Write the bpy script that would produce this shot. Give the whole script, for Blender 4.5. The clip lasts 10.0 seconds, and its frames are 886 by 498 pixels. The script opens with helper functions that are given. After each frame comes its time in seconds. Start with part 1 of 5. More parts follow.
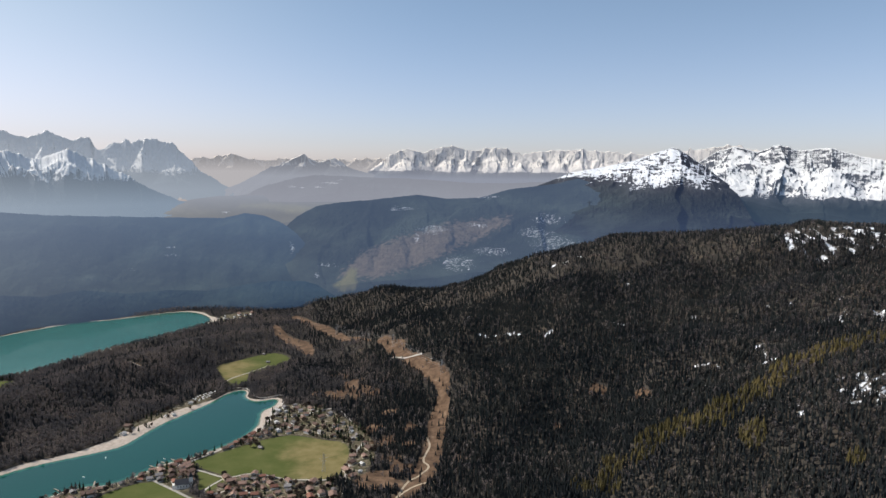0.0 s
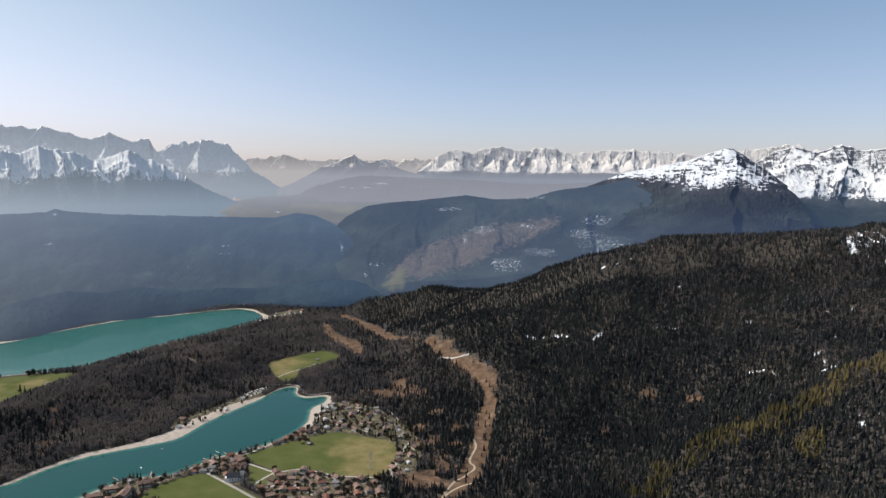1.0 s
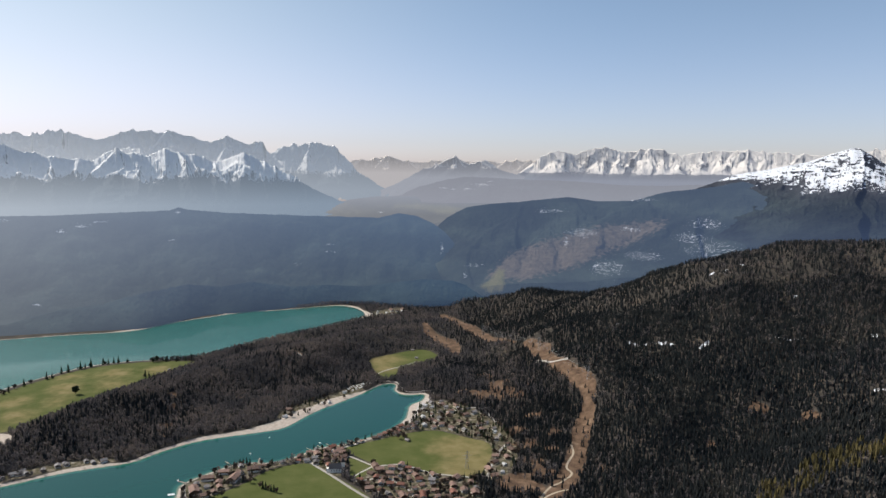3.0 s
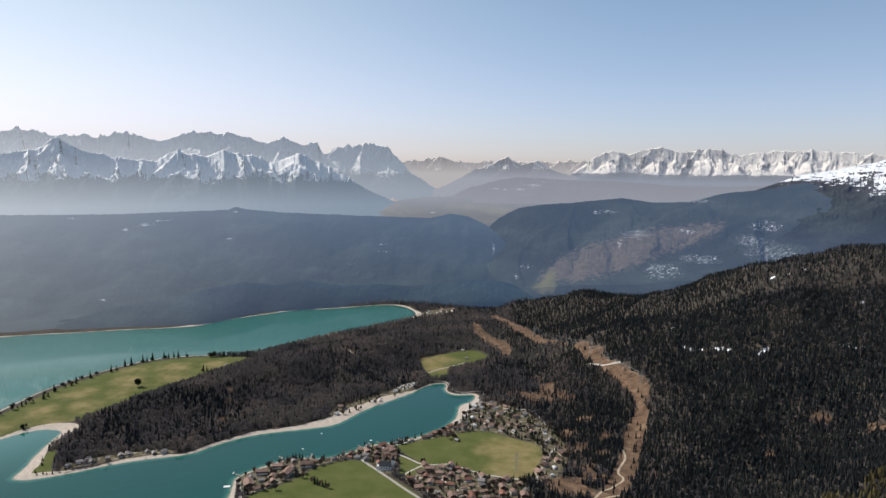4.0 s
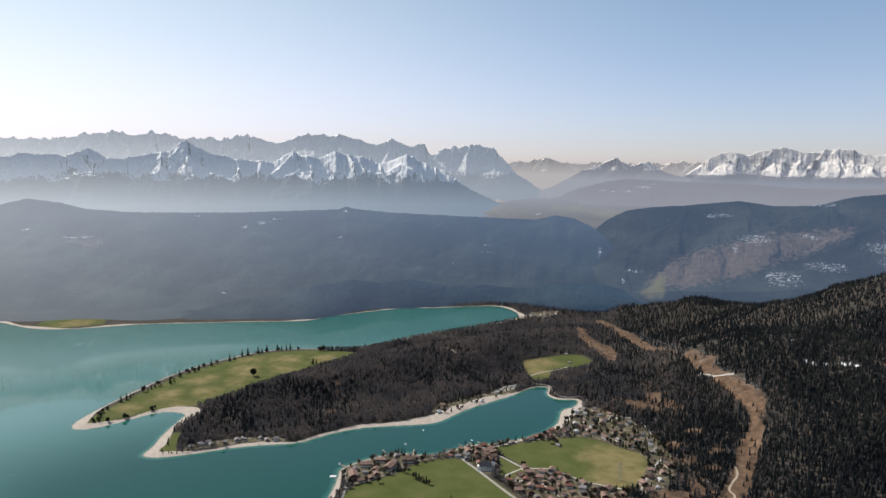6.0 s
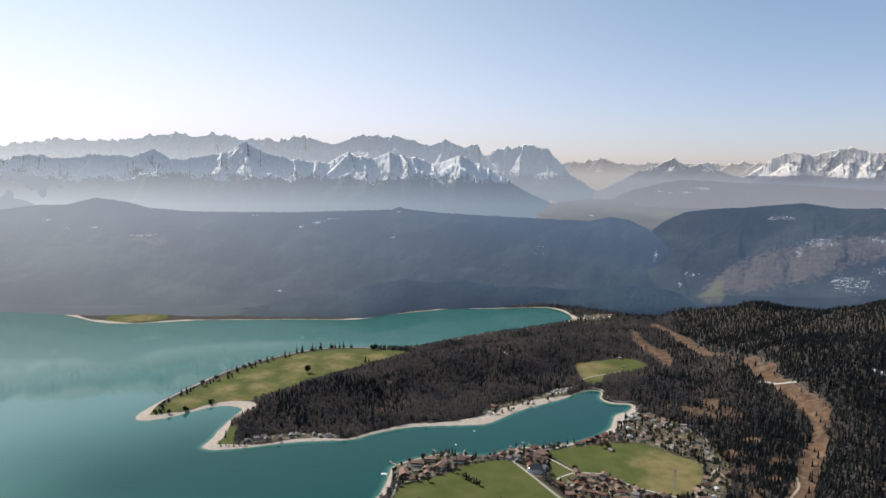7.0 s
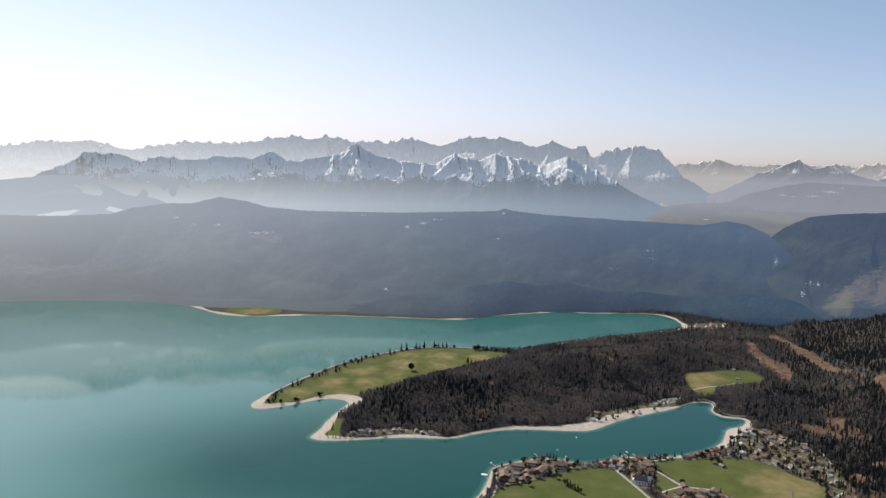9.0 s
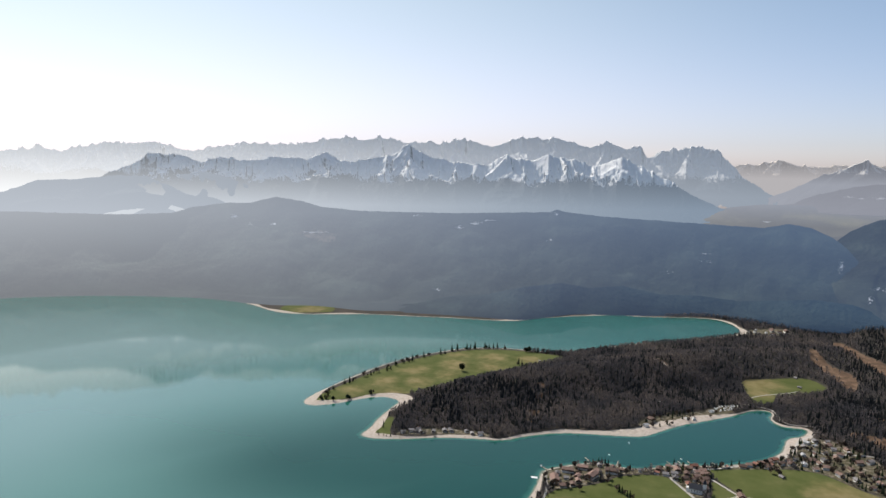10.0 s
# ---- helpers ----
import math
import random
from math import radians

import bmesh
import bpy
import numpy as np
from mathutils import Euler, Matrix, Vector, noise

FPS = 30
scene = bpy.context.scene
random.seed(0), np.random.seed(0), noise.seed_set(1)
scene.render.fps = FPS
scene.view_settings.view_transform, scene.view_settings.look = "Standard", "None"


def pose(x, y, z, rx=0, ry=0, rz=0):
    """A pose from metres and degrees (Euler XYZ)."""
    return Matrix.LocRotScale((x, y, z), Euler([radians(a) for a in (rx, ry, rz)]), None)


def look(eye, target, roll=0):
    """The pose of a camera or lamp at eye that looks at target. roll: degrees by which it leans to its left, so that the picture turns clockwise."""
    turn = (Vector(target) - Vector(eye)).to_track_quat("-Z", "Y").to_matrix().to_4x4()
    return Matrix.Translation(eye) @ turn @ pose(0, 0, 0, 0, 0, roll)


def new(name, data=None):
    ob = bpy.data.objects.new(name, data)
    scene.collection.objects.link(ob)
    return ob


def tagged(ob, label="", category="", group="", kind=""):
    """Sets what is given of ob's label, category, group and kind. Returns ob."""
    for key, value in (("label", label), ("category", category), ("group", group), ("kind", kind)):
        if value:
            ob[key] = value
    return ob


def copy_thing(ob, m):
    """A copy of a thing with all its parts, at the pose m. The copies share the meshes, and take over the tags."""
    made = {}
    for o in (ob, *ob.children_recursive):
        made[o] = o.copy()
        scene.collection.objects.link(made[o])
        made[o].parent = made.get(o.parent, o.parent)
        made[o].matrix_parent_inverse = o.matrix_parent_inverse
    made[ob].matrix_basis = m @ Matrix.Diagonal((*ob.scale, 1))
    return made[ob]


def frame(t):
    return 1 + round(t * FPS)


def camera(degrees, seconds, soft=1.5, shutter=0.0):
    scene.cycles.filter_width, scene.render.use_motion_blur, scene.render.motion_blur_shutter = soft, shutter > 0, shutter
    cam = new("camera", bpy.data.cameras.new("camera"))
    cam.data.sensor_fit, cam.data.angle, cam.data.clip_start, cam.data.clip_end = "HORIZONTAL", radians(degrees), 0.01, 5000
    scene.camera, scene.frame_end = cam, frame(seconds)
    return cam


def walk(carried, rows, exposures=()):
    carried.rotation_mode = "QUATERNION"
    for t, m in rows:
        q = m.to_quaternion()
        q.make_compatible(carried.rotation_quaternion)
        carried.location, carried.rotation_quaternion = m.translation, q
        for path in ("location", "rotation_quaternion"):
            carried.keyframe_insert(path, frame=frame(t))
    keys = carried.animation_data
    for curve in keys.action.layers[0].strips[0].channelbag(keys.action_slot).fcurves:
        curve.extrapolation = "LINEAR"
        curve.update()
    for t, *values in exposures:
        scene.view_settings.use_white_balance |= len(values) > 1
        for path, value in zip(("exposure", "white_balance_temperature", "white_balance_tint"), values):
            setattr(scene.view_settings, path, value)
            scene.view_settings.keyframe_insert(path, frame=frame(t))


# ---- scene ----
# Camera: a drone that hovers 700 m above the lake and turns to its left.
cam = camera(65.5, 10.0)
PATH = [  # seconds, eye x y z, turn to the left, look up, lean
    (0.0, 0.0, 0.0, 700.0, 0.02, -7.00, 0.63),
    (0.5, 0.2, -0.9, 700.5, 2.01, -7.00, 0.62),
    (1.0, 0.4, -1.8, 701.0, 4.04, -7.01, 0.60),
    (1.5, 0.5, -2.7, 701.4, 6.09, -7.01, 0.59),
    (2.0, 0.7, -3.6, 701.9, 8.17, -7.01, 0.58),
    (2.5, 0.9, -4.5, 702.3, 10.27, -7.01, 0.58),
    (4.0, 1.5, -7.2, 703.6, 16.68, -7.02, 0.56),
    (4.5, 1.7, -8.0, 704.0, 18.85, -7.02, 0.56),
    (5.0, 2.0, -8.9, 704.3, 21.02, -7.02, 0.56),
    (5.5, 2.2, -9.8, 704.7, 23.20, -7.02, 0.56),
    (7.0, 2.8, -12.4, 705.7, 29.76, -7.02, 0.57),
    (7.5, 3.1, -13.3, 706.0, 31.94, -7.01, 0.58),
    (8.0, 3.3, -14.1, 706.3, 34.12, -7.01, 0.59),
    (8.5, 3.5, -15.0, 706.6, 36.30, -7.01, 0.60),
    (9.0, 3.8, -15.8, 706.9, 38.47, -7.00, 0.61),
    (9.5, 4.0, -16.7, 707.1, 40.63, -7.00, 0.62),
    (10.0, 4.3, -17.5, 707.4, 42.78, -7.00, 0.64),
]


def aim(x, y, z, yaw, pitch, roll):
    a, p = radians(yaw), radians(pitch)
    return look((x, y, z), (x - math.sin(a) * math.cos(p), y + math.cos(a) * math.cos(p), z + math.sin(p)), roll)


walk(cam, [(t, aim(*row)) for t, *row in PATH])

# World, sun, exposure
SUN_BEARING, SUN_HEIGHT = 82.0, 45.0  # degrees to the left of +y, above the horizon
world = bpy.data.worlds.new("sky")
scene.world = world
world.use_nodes = True
wn = world.node_tree
sky = wn.nodes.new("ShaderNodeTexSky")
sky.sky_type, sky.sun_disc = "NISHITA", False
sky.sun_elevation, sky.sun_rotation = radians(SUN_HEIGHT), radians(-SUN_BEARING)
sky.altitude, sky.air_density, sky.dust_density, sky.ozone_density = 1400, 1.0, 1.3, 5.0
pale = wn.nodes.new("ShaderNodeHueSaturation")
pale.inputs["Saturation"].default_value = 0.75
wn.links.new(sky.outputs[0], pale.inputs["Color"])
# dust near the horizon turns the sky's light pinkish white
aloft = wn.nodes.new("ShaderNodeSeparateXYZ")
wn.links.new(wn.nodes.new("ShaderNodeTexCoord").outputs["Generated"], aloft.inputs[0])
rise = wn.nodes.new("ShaderNodeMapRange")
rise.interpolation_type = "SMOOTHSTEP"
rise.inputs[1].default_value, rise.inputs[2].default_value = -0.03, 0.26
wn.links.new(aloft.outputs[2], rise.inputs[0])
tint = wn.nodes.new("ShaderNodeMix")
tint.data_type = "RGBA"
tint.inputs[6].default_value, tint.inputs[7].default_value = (1.11, 0.985, 1.05, 1), (0.93, 1.02, 1.03, 1)
wn.links.new(rise.outputs[0], tint.inputs[0])
warm = wn.nodes.new("ShaderNodeMix")
warm.data_type, warm.blend_type = "RGBA", "MULTIPLY"
warm.inputs[0].default_value = 1.0
wn.links.new(tint.outputs[2], warm.inputs[7])
# and towards the sun it pales
sunward = wn.nodes.new("ShaderNodeVectorMath")
sunward.operation = "DOT_PRODUCT"
sunward.inputs[1].default_value = (-math.sin(radians(SUN_BEARING)), math.cos(radians(SUN_BEARING)), 0)
wn.links.new(aloft.inputs[0].links[0].from_socket, sunward.inputs[0])
near_sun = wn.nodes.new("ShaderNodeMapRange")
near_sun.interpolation_type = "SMOOTHSTEP"
near_sun.inputs[1].default_value, near_sun.inputs[2].default_value, near_sun.inputs[4].default_value = 0.1, 1.0, 0.68
wn.links.new(sunward.outputs["Value"], near_sun.inputs[0])
paler = wn.nodes.new("ShaderNodeMix")
paler.data_type = "RGBA"
grey = wn.nodes.new("ShaderNodeHueSaturation")
grey.inputs["Saturation"].default_value = 0.15
wn.links.new(sky.outputs[0], grey.inputs["Color"])
wn.links.new(near_sun.outputs[0], paler.inputs[0])
wn.links.new(pale.outputs[0], paler.inputs[6])
wn.links.new(grey.outputs[0], paler.inputs[7])
wn.links.new(paler.outputs[2], warm.inputs[6])
wn.links.new(warm.outputs[2], wn.nodes["Background"].inputs[0])
wn.nodes["Background"].inputs[1].default_value = 0.092
sun_data = bpy.data.lights.new("sun", "SUN")
sun_data.energy, sun_data.angle, sun_data.color = 3.7, radians(0.53), (1.0, 0.95, 0.87)
sun = new("sun", sun_data)
_a, _e = radians(SUN_BEARING), radians(SUN_HEIGHT)
sun.matrix_world = look((-math.sin(_a) * math.cos(_e) * 900, math.cos(_a) * math.cos(_e) * 900, math.sin(_e) * 900 + 900), (0, 0, 900))
scene.view_settings.exposure = 0.39

# ---------------------------------------------------------------- materials


def material(name, rough=0.9, spec=0.2):
    m = bpy.data.materials.new(name)
    m.use_nodes = True
    p = m.node_tree.nodes["Principled BSDF"]
    p.inputs["Roughness"].default_value = rough
    p.inputs["Specular IOR Level"].default_value = spec
    return m, m.node_tree, p


def value(nt, v):
    n = nt.nodes.new("ShaderNodeValue")
    n.outputs[0].default_value = v
    return n.outputs[0]


def maths(nt, op, a, b=None, clamp=False):
    n = nt.nodes.new("ShaderNodeMath")
    n.operation, n.use_clamp = op, clamp
    for i, v in enumerate((a, b)):
        if v is None:
            continue
        if isinstance(v, (int, float)):
            n.inputs[i].default_value = v
        else:
            nt.links.new(v, n.inputs[i])
    return n.outputs[0]


def place(nt):
    return nt.nodes.new("ShaderNodeNewGeometry").outputs["Position"]


def fbm(nt, scale, detail=6, rough=0.6, stretch=(1, 1, 1), distort=0.0):
    """Noise over world metres; scale is the size of its largest blots in metres."""
    mp = nt.nodes.new("ShaderNodeMapping")
    mp.inputs["Scale"].default_value = [s / scale for s in stretch]
    nt.links.new(place(nt), mp.inputs[0])
    n = nt.nodes.new("ShaderNodeTexNoise")
    n.inputs["Scale"].default_value = 1.0
    n.inputs["Detail"].default_value, n.inputs["Roughness"].default_value = detail, rough
    n.inputs["Distortion"].default_value = distort
    nt.links.new(mp.outputs[0], n.inputs["Vector"])
    return n.outputs["Fac"]


def ramp(nt, fac, *stops):
    """Stops of (position, colour)."""
    n = nt.nodes.new("ShaderNodeValToRGB")
    el = n.color_ramp.elements
    while len(el) < len(stops):
        el.new(0.5)
    for e, (p, c) in zip(el, stops):
        e.position, e.color = p, (*c, 1) if len(c) == 3 else c
    nt.links.new(fac, n.inputs[0])
    return n.outputs[0]


def step(nt, v, lo, hi):
    n = nt.nodes.new("ShaderNodeMapRange")
    n.interpolation_type = "SMOOTHSTEP"
    n.inputs[1].default_value, n.inputs[2].default_value = lo, hi
    nt.links.new(v, n.inputs[0])
    return n.outputs[0]


def mixc(nt, fac, a, b):
    n = nt.nodes.new("ShaderNodeMix")
    n.data_type = "RGBA"
    if isinstance(fac, (int, float)):
        n.inputs[0].default_value = fac
    else:
        nt.links.new(fac, n.inputs[0])
    for i, v in ((6, a), (7, b)):
        if isinstance(v, tuple):
            n.inputs[i].default_value = (*v, 1)
        else:
            nt.links.new(v, n.inputs[i])
    return n.outputs[2]


def attr(nt, name):
    n = nt.nodes.new("ShaderNodeAttribute")
    n.attribute_name = name
    return n.outputs["Fac"]


def bump(nt, p, height, strength, distance):
    n = nt.nodes.new("ShaderNodeBump")
    n.inputs["Strength"].default_value, n.inputs["Distance"].default_value = strength, distance
    nt.links.new(height, n.inputs["Height"])
    nt.links.new(n.outputs[0], p.inputs["Normal"])


def altitude(nt):
    s = nt.nodes.new("ShaderNodeSeparateXYZ")
    nt.links.new(place(nt), s.inputs[0])
    return s.outputs[2]


def plain(name, colour, rough=0.8, spread=0.25, scale=3.0, spec=0.25, metal=0.0):
    """A surface of one colour with blots, grain and an own shade for each object."""
    m, nt, p = material(name, rough, spec)
    info = nt.nodes.new("ShaderNodeObjectInfo")
    v = maths(nt, "ADD", maths(nt, "MULTIPLY", fbm(nt, scale, 5), 0.6), maths(nt, "MULTIPLY", info.outputs["Random"], 0.4))
    lo, hi = (tuple(max(0.0, c * (1 + s * spread * 2)) for c in colour) for s in (-1, 1))
    nt.links.new(ramp(nt, v, (0.2, lo), (0.8, hi)), p.inputs["Base Color"])
    p.inputs["Metallic"].default_value = metal
    bump(nt, p, fbm(nt, scale / 6, 4), 0.3, 0.05)
    return m


def leafy(name, stops, rough=0.9):
    """Foliage: every tree of a joined wood has its own shade."""
    m, nt, p = material(name, rough, 0.15)
    g = nt.nodes.new("ShaderNodeNewGeometry")
    # broad blots: patchy growth, and lit and unlit slopes put into the tone
    v = maths(nt, "ADD", maths(nt, "MULTIPLY", g.outputs["Random Per Island"], 0.52), maths(nt, "MULTIPLY", step(nt, fbm(nt, 170, 6), 0.34, 0.66), 0.5))
    c = ramp(nt, v, *stops)
    nt.links.new(c, p.inputs["Base Color"])
    bump(nt, p, fbm(nt, 1.6, 3), 0.6, 0.6)
    through_leaf = nt.nodes.new("ShaderNodeBsdfTranslucent")
    nt.links.new(c, through_leaf.inputs[0])
    mix = nt.nodes.new("ShaderNodeMixShader")
    mix.inputs[0].default_value = 0.35
    nt.links.new(p.outputs[0], mix.inputs[1])
    nt.links.new(through_leaf.outputs[0], mix.inputs[2])
    nt.links.new(mix.outputs[0], nt.nodes["Material Output"].inputs[0])
    return m


def ground_material():
    m, nt, p = material("ground_cover", 0.95, 0.1)
    # floor kept lighter: haze in the dark gaps is put into its base colour
    floor = ramp(nt, fbm(nt, 45, 8, 0.65), (0.3, (0.040, 0.038, 0.034)), (0.55, (0.068, 0.058, 0.048)), (0.75, (0.115, 0.088, 0.064)))
    blot, fine = fbm(nt, 60, 6), fbm(nt, 9, 6, 0.7)
    jitter = maths(nt, "MULTIPLY", maths(nt, "SUBTRACT", fine, 0.5), 14.0)

    def edge(name, soft, wild=1.0):
        return step(nt, maths(nt, "ADD", attr(nt, name), maths(nt, "MULTIPLY", jitter, wild)), -soft, soft)

    yard = ramp(nt, fine, (0.3, (0.05, 0.053, 0.024)), (0.48, (0.095, 0.082, 0.05)), (0.56, (0.16, 0.132, 0.095)), (0.68, (0.30, 0.27, 0.22)))
    c = mixc(nt, edge("village", 3.0), floor, yard)
    heath = ramp(nt, fbm(nt, 26, 8, 0.7), (0.28, (0.045, 0.034, 0.025)), (0.45, (0.108, 0.068, 0.044)), (0.6, (0.176, 0.114, 0.074)), (0.75, (0.27, 0.20, 0.14)))
    c = mixc(nt, edge("clearing", 3.0), c, heath)
    green = ramp(nt, blot, (0.3, (0.068, 0.084, 0.022)), (0.6, (0.096, 0.106, 0.034)), (0.8, (0.135, 0.126, 0.056)))
    straw = ramp(nt, fbm(nt, 30, 6), (0.3, (0.15, 0.128, 0.048)), (0.7, (0.23, 0.185, 0.088)))
    turf = mixc(nt, step(nt, maths(nt, "ADD", attr(nt, "dry"), maths(nt, "MULTIPLY", maths(nt, "SUBTRACT", blot, 0.5), 110.0)), -40, 40), green, straw)
    c = mixc(nt, edge("meadow", 1.2, 0.15), c, turf)
    gravel = ramp(nt, fine, (0.3, (0.34, 0.285, 0.235)), (0.7, (0.53, 0.455, 0.385)))
    c = mixc(nt, step(nt, maths(nt, "ADD", attr(nt, "beach"), maths(nt, "MULTIPLY", jitter, 0.45)), -1.5, 1.5), c, gravel)
    c = mixc(nt, edge("snow", 2.0, 1.2), c, (0.82, 0.84, 0.88))
    nt.links.new(c, p.inputs["Base Color"])
    bump(nt, p, fine, 0.5, 1.2)
    return m


def water_material():
    m, nt, p = material("lake_water", 0.035, 0.5)
    p.inputs["IOR"].default_value = 1.33
    p.inputs["Coat Weight"].default_value, p.inputs["Coat Roughness"].default_value, p.inputs["Coat IOR"].default_value = 0.4, 0.07, 1.55
    nt.links.new(maths(nt, "ADD", maths(nt, "MULTIPLY", step(nt, attr(nt, "basin"), -150, 500), 0.80), 0.04), p.inputs["Coat Weight"])
    deep = ramp(nt, fbm(nt, 700, 3), (0.3, (0.002, 0.053, 0.045)), (0.7, (0.003, 0.065, 0.054)))
    deep = mixc(nt, step(nt, attr(nt, "basin"), -150, 450), deep, ramp(nt, fbm(nt, 900, 3), (0.3, (0.024, 0.140, 0.110)), (0.7, (0.032, 0.156, 0.124))))
    # far from shore, the sky's reflection is put into a paler base colour
    deep = mixc(nt, step(nt, maths(nt, "MULTIPLY", attr(nt, "shore"), -1.0), 200, 700), deep, ramp(nt, fbm(nt, 900, 3), (0.3, (0.072, 0.190, 0.168)), (0.7, (0.086, 0.206, 0.184))))
    near = maths(nt, "ADD", attr(nt, "shore"), maths(nt, "MULTIPLY", maths(nt, "SUBTRACT", fbm(nt, 25, 4), 0.5), 14.0))
    c = mixc(nt, step(nt, near, -18, -4), deep, (0.022, 0.115, 0.09))
    c = mixc(nt, step(nt, near, -6, 1), c, (0.20, 0.22, 0.16))
    nt.links.new(c, p.inputs["Base Color"])
    bump(nt, p, fbm(nt, 14, 4, 0.6, (1, 2.2, 1)), 0.05, 0.5)
    return m


# haze colours that the far ranges' materials emit, away from and towards the sun
HAZE_SHADE, HAZE_SUN = (0.088, 0.152, 0.298), (0.645, 0.645, 0.672)


def range_material(name, wood, bare, snow_from, snow_full, haze_share, haze_heights, patch=0.55, snow=(0.80, 0.82, 0.86), marks=False, soft=0.10, shade=HAZE_SHADE, lit=HAZE_SUN, coarse=1.0, strata=0.0, squeeze=1.0):
    """A far range: woods, rock and snow, with haze mixed in as emission, paler towards the sun and changing with
    height.
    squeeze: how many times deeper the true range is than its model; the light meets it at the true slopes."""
    m, nt, p = material(name, 0.95, 0.1)

    def vector(op, a, b, out="Vector"):
        n = nt.nodes.new("ShaderNodeVectorMath")
        n.operation = op
        for i, v in enumerate((a, b)):
            if isinstance(v, tuple):
                n.inputs[i].default_value = v
            elif v is not None:
                nt.links.new(v, n.inputs[i])
        return n.outputs[out]

    ahead = vector("NORMALIZE", vector("MULTIPLY", place(nt), (1, 1, 0)), None)

    def true_slope(normal):
        along = vector("DOT_PRODUCT", normal, ahead, "Value")
        n = nt.nodes.new("ShaderNodeVectorMath")
        n.operation = "SCALE"
        nt.links.new(ahead, n.inputs[0])
        nt.links.new(maths(nt, "MULTIPLY", along, 1 - 1 / squeeze), n.inputs["Scale"])
        return vector("NORMALIZE", vector("SUBTRACT", normal, n.outputs[0]), None)

    tilt = nt.nodes.new("ShaderNodeSeparateXYZ")
    nt.links.new(true_slope(nt.nodes.new("ShaderNodeNewGeometry").outputs["Normal"]), tilt.inputs[0])
    woods = ramp(nt, maths(nt, "ADD", maths(nt, "MULTIPLY", fbm(nt, 120 * coarse, 12, 0.72), 0.62), maths(nt, "MULTIPLY", step(nt, fbm(nt, 520, 4, 0.55, (1, 1, 3)), 0.32, 0.68), 0.36)), (0.3, tuple(0.5 * c for c in wood)), (0.52, wood), (0.75, tuple(2.2 * c for c in wood)))
    rock = ramp(nt, fbm(nt, 55, 10, 0.7, (1, 1, 0.4)), (0.3, tuple(0.6 * c for c in bare)), (0.7, tuple(1.3 * c for c in bare)))
    n1, n2 = fbm(nt, 240, 12, 0.66), fbm(nt, 30, 9, 0.76, (1, 1, 1.1))
    high = step(nt, maths(nt, "ADD", altitude(nt), maths(nt, "MULTIPLY", maths(nt, "SUBTRACT", n1, 0.5), 1.5 * (snow_full - snow_from))), snow_from, snow_full)
    c = mixc(nt, high, woods, rock)
    lie = maths(nt, "ADD", maths(nt, "MULTIPLY", maths(nt, "SUBTRACT", tilt.outputs[2], 0.34), 1.2), maths(nt, "ADD", maths(nt, "MULTIPLY", n2, 0.7), maths(nt, "MULTIPLY", n1, 0.3)))
    if strata:
        # level bands of rock ledges hold less snow
        lie = maths(nt, "ADD", lie, maths(nt, "MULTIPLY", maths(nt, "SUBTRACT", fbm(nt, 60, 6, 0.7, (1, 1, 5.5), 0.6), 0.5), strata))
    white = step(nt, maths(nt, "SUBTRACT", lie, maths(nt, "MULTIPLY", maths(nt, "SUBTRACT", 1.0, high), 1.1)), patch + 0.45 - soft, patch + 0.45 + soft)
    c = mixc(nt, white, c, snow)
    if marks:
        ragged = maths(nt, "MULTIPLY", maths(nt, "SUBTRACT", n2, 0.5), 3.0)
        c = mixc(nt, maths(nt, "MULTIPLY", step(nt, maths(nt, "ADD", attr(nt, "bald"), ragged), -0.25, 0.25), 0.95), c, ramp(nt, n2, (0.3, (0.07, 0.056, 0.042)), (0.7, (0.19, 0.145, 0.105))))
        c = mixc(nt, step(nt, maths(nt, "ADD", attr(nt, "lea"), maths(nt, "MULTIPLY", ragged, 0.3)), -0.2, 0.2), c, ramp(nt, n1, (0.35, (0.10, 0.10, 0.035)), (0.65, (0.21, 0.18, 0.085))))
        c = mixc(nt, step(nt, maths(nt, "ADD", maths(nt, "MULTIPLY", attr(nt, "drift"), 0.5), maths(nt, "MULTIPLY", maths(nt, "SUBTRACT", fbm(nt, 15, 6, 0.8, (1, 1, 2.5)), 0.62), 3.2)), -0.05, 0.05), c, snow)
    nt.links.new(c, p.inputs["Base Color"])
    bump(nt, p, n2, 0.8, 10.0)
    if squeeze > 1:
        nt.links.new(true_slope(p.inputs["Normal"].links[0].from_socket), p.inputs["Normal"])
    # haze painted in as emission: one colour away from the sun, one towards it
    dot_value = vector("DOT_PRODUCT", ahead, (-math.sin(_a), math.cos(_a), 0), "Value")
    haze_glow = nt.nodes.new("ShaderNodeEmission")
    nt.links.new(mixc(nt, maths(nt, "POWER", maths(nt, "MAXIMUM", dot_value, 0.0), 4.0, True), shade, lit), haze_glow.inputs[0])
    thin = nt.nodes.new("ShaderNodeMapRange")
    thin.inputs[1].default_value, thin.inputs[2].default_value, thin.inputs[3].default_value, thin.inputs[4].default_value = *haze_heights, *haze_share
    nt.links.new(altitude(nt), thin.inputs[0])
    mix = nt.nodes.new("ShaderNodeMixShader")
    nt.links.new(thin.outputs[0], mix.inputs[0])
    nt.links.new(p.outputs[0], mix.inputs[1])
    nt.links.new(haze_glow.outputs[0], mix.inputs[2])
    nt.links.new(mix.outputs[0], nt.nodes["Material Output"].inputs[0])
    return m

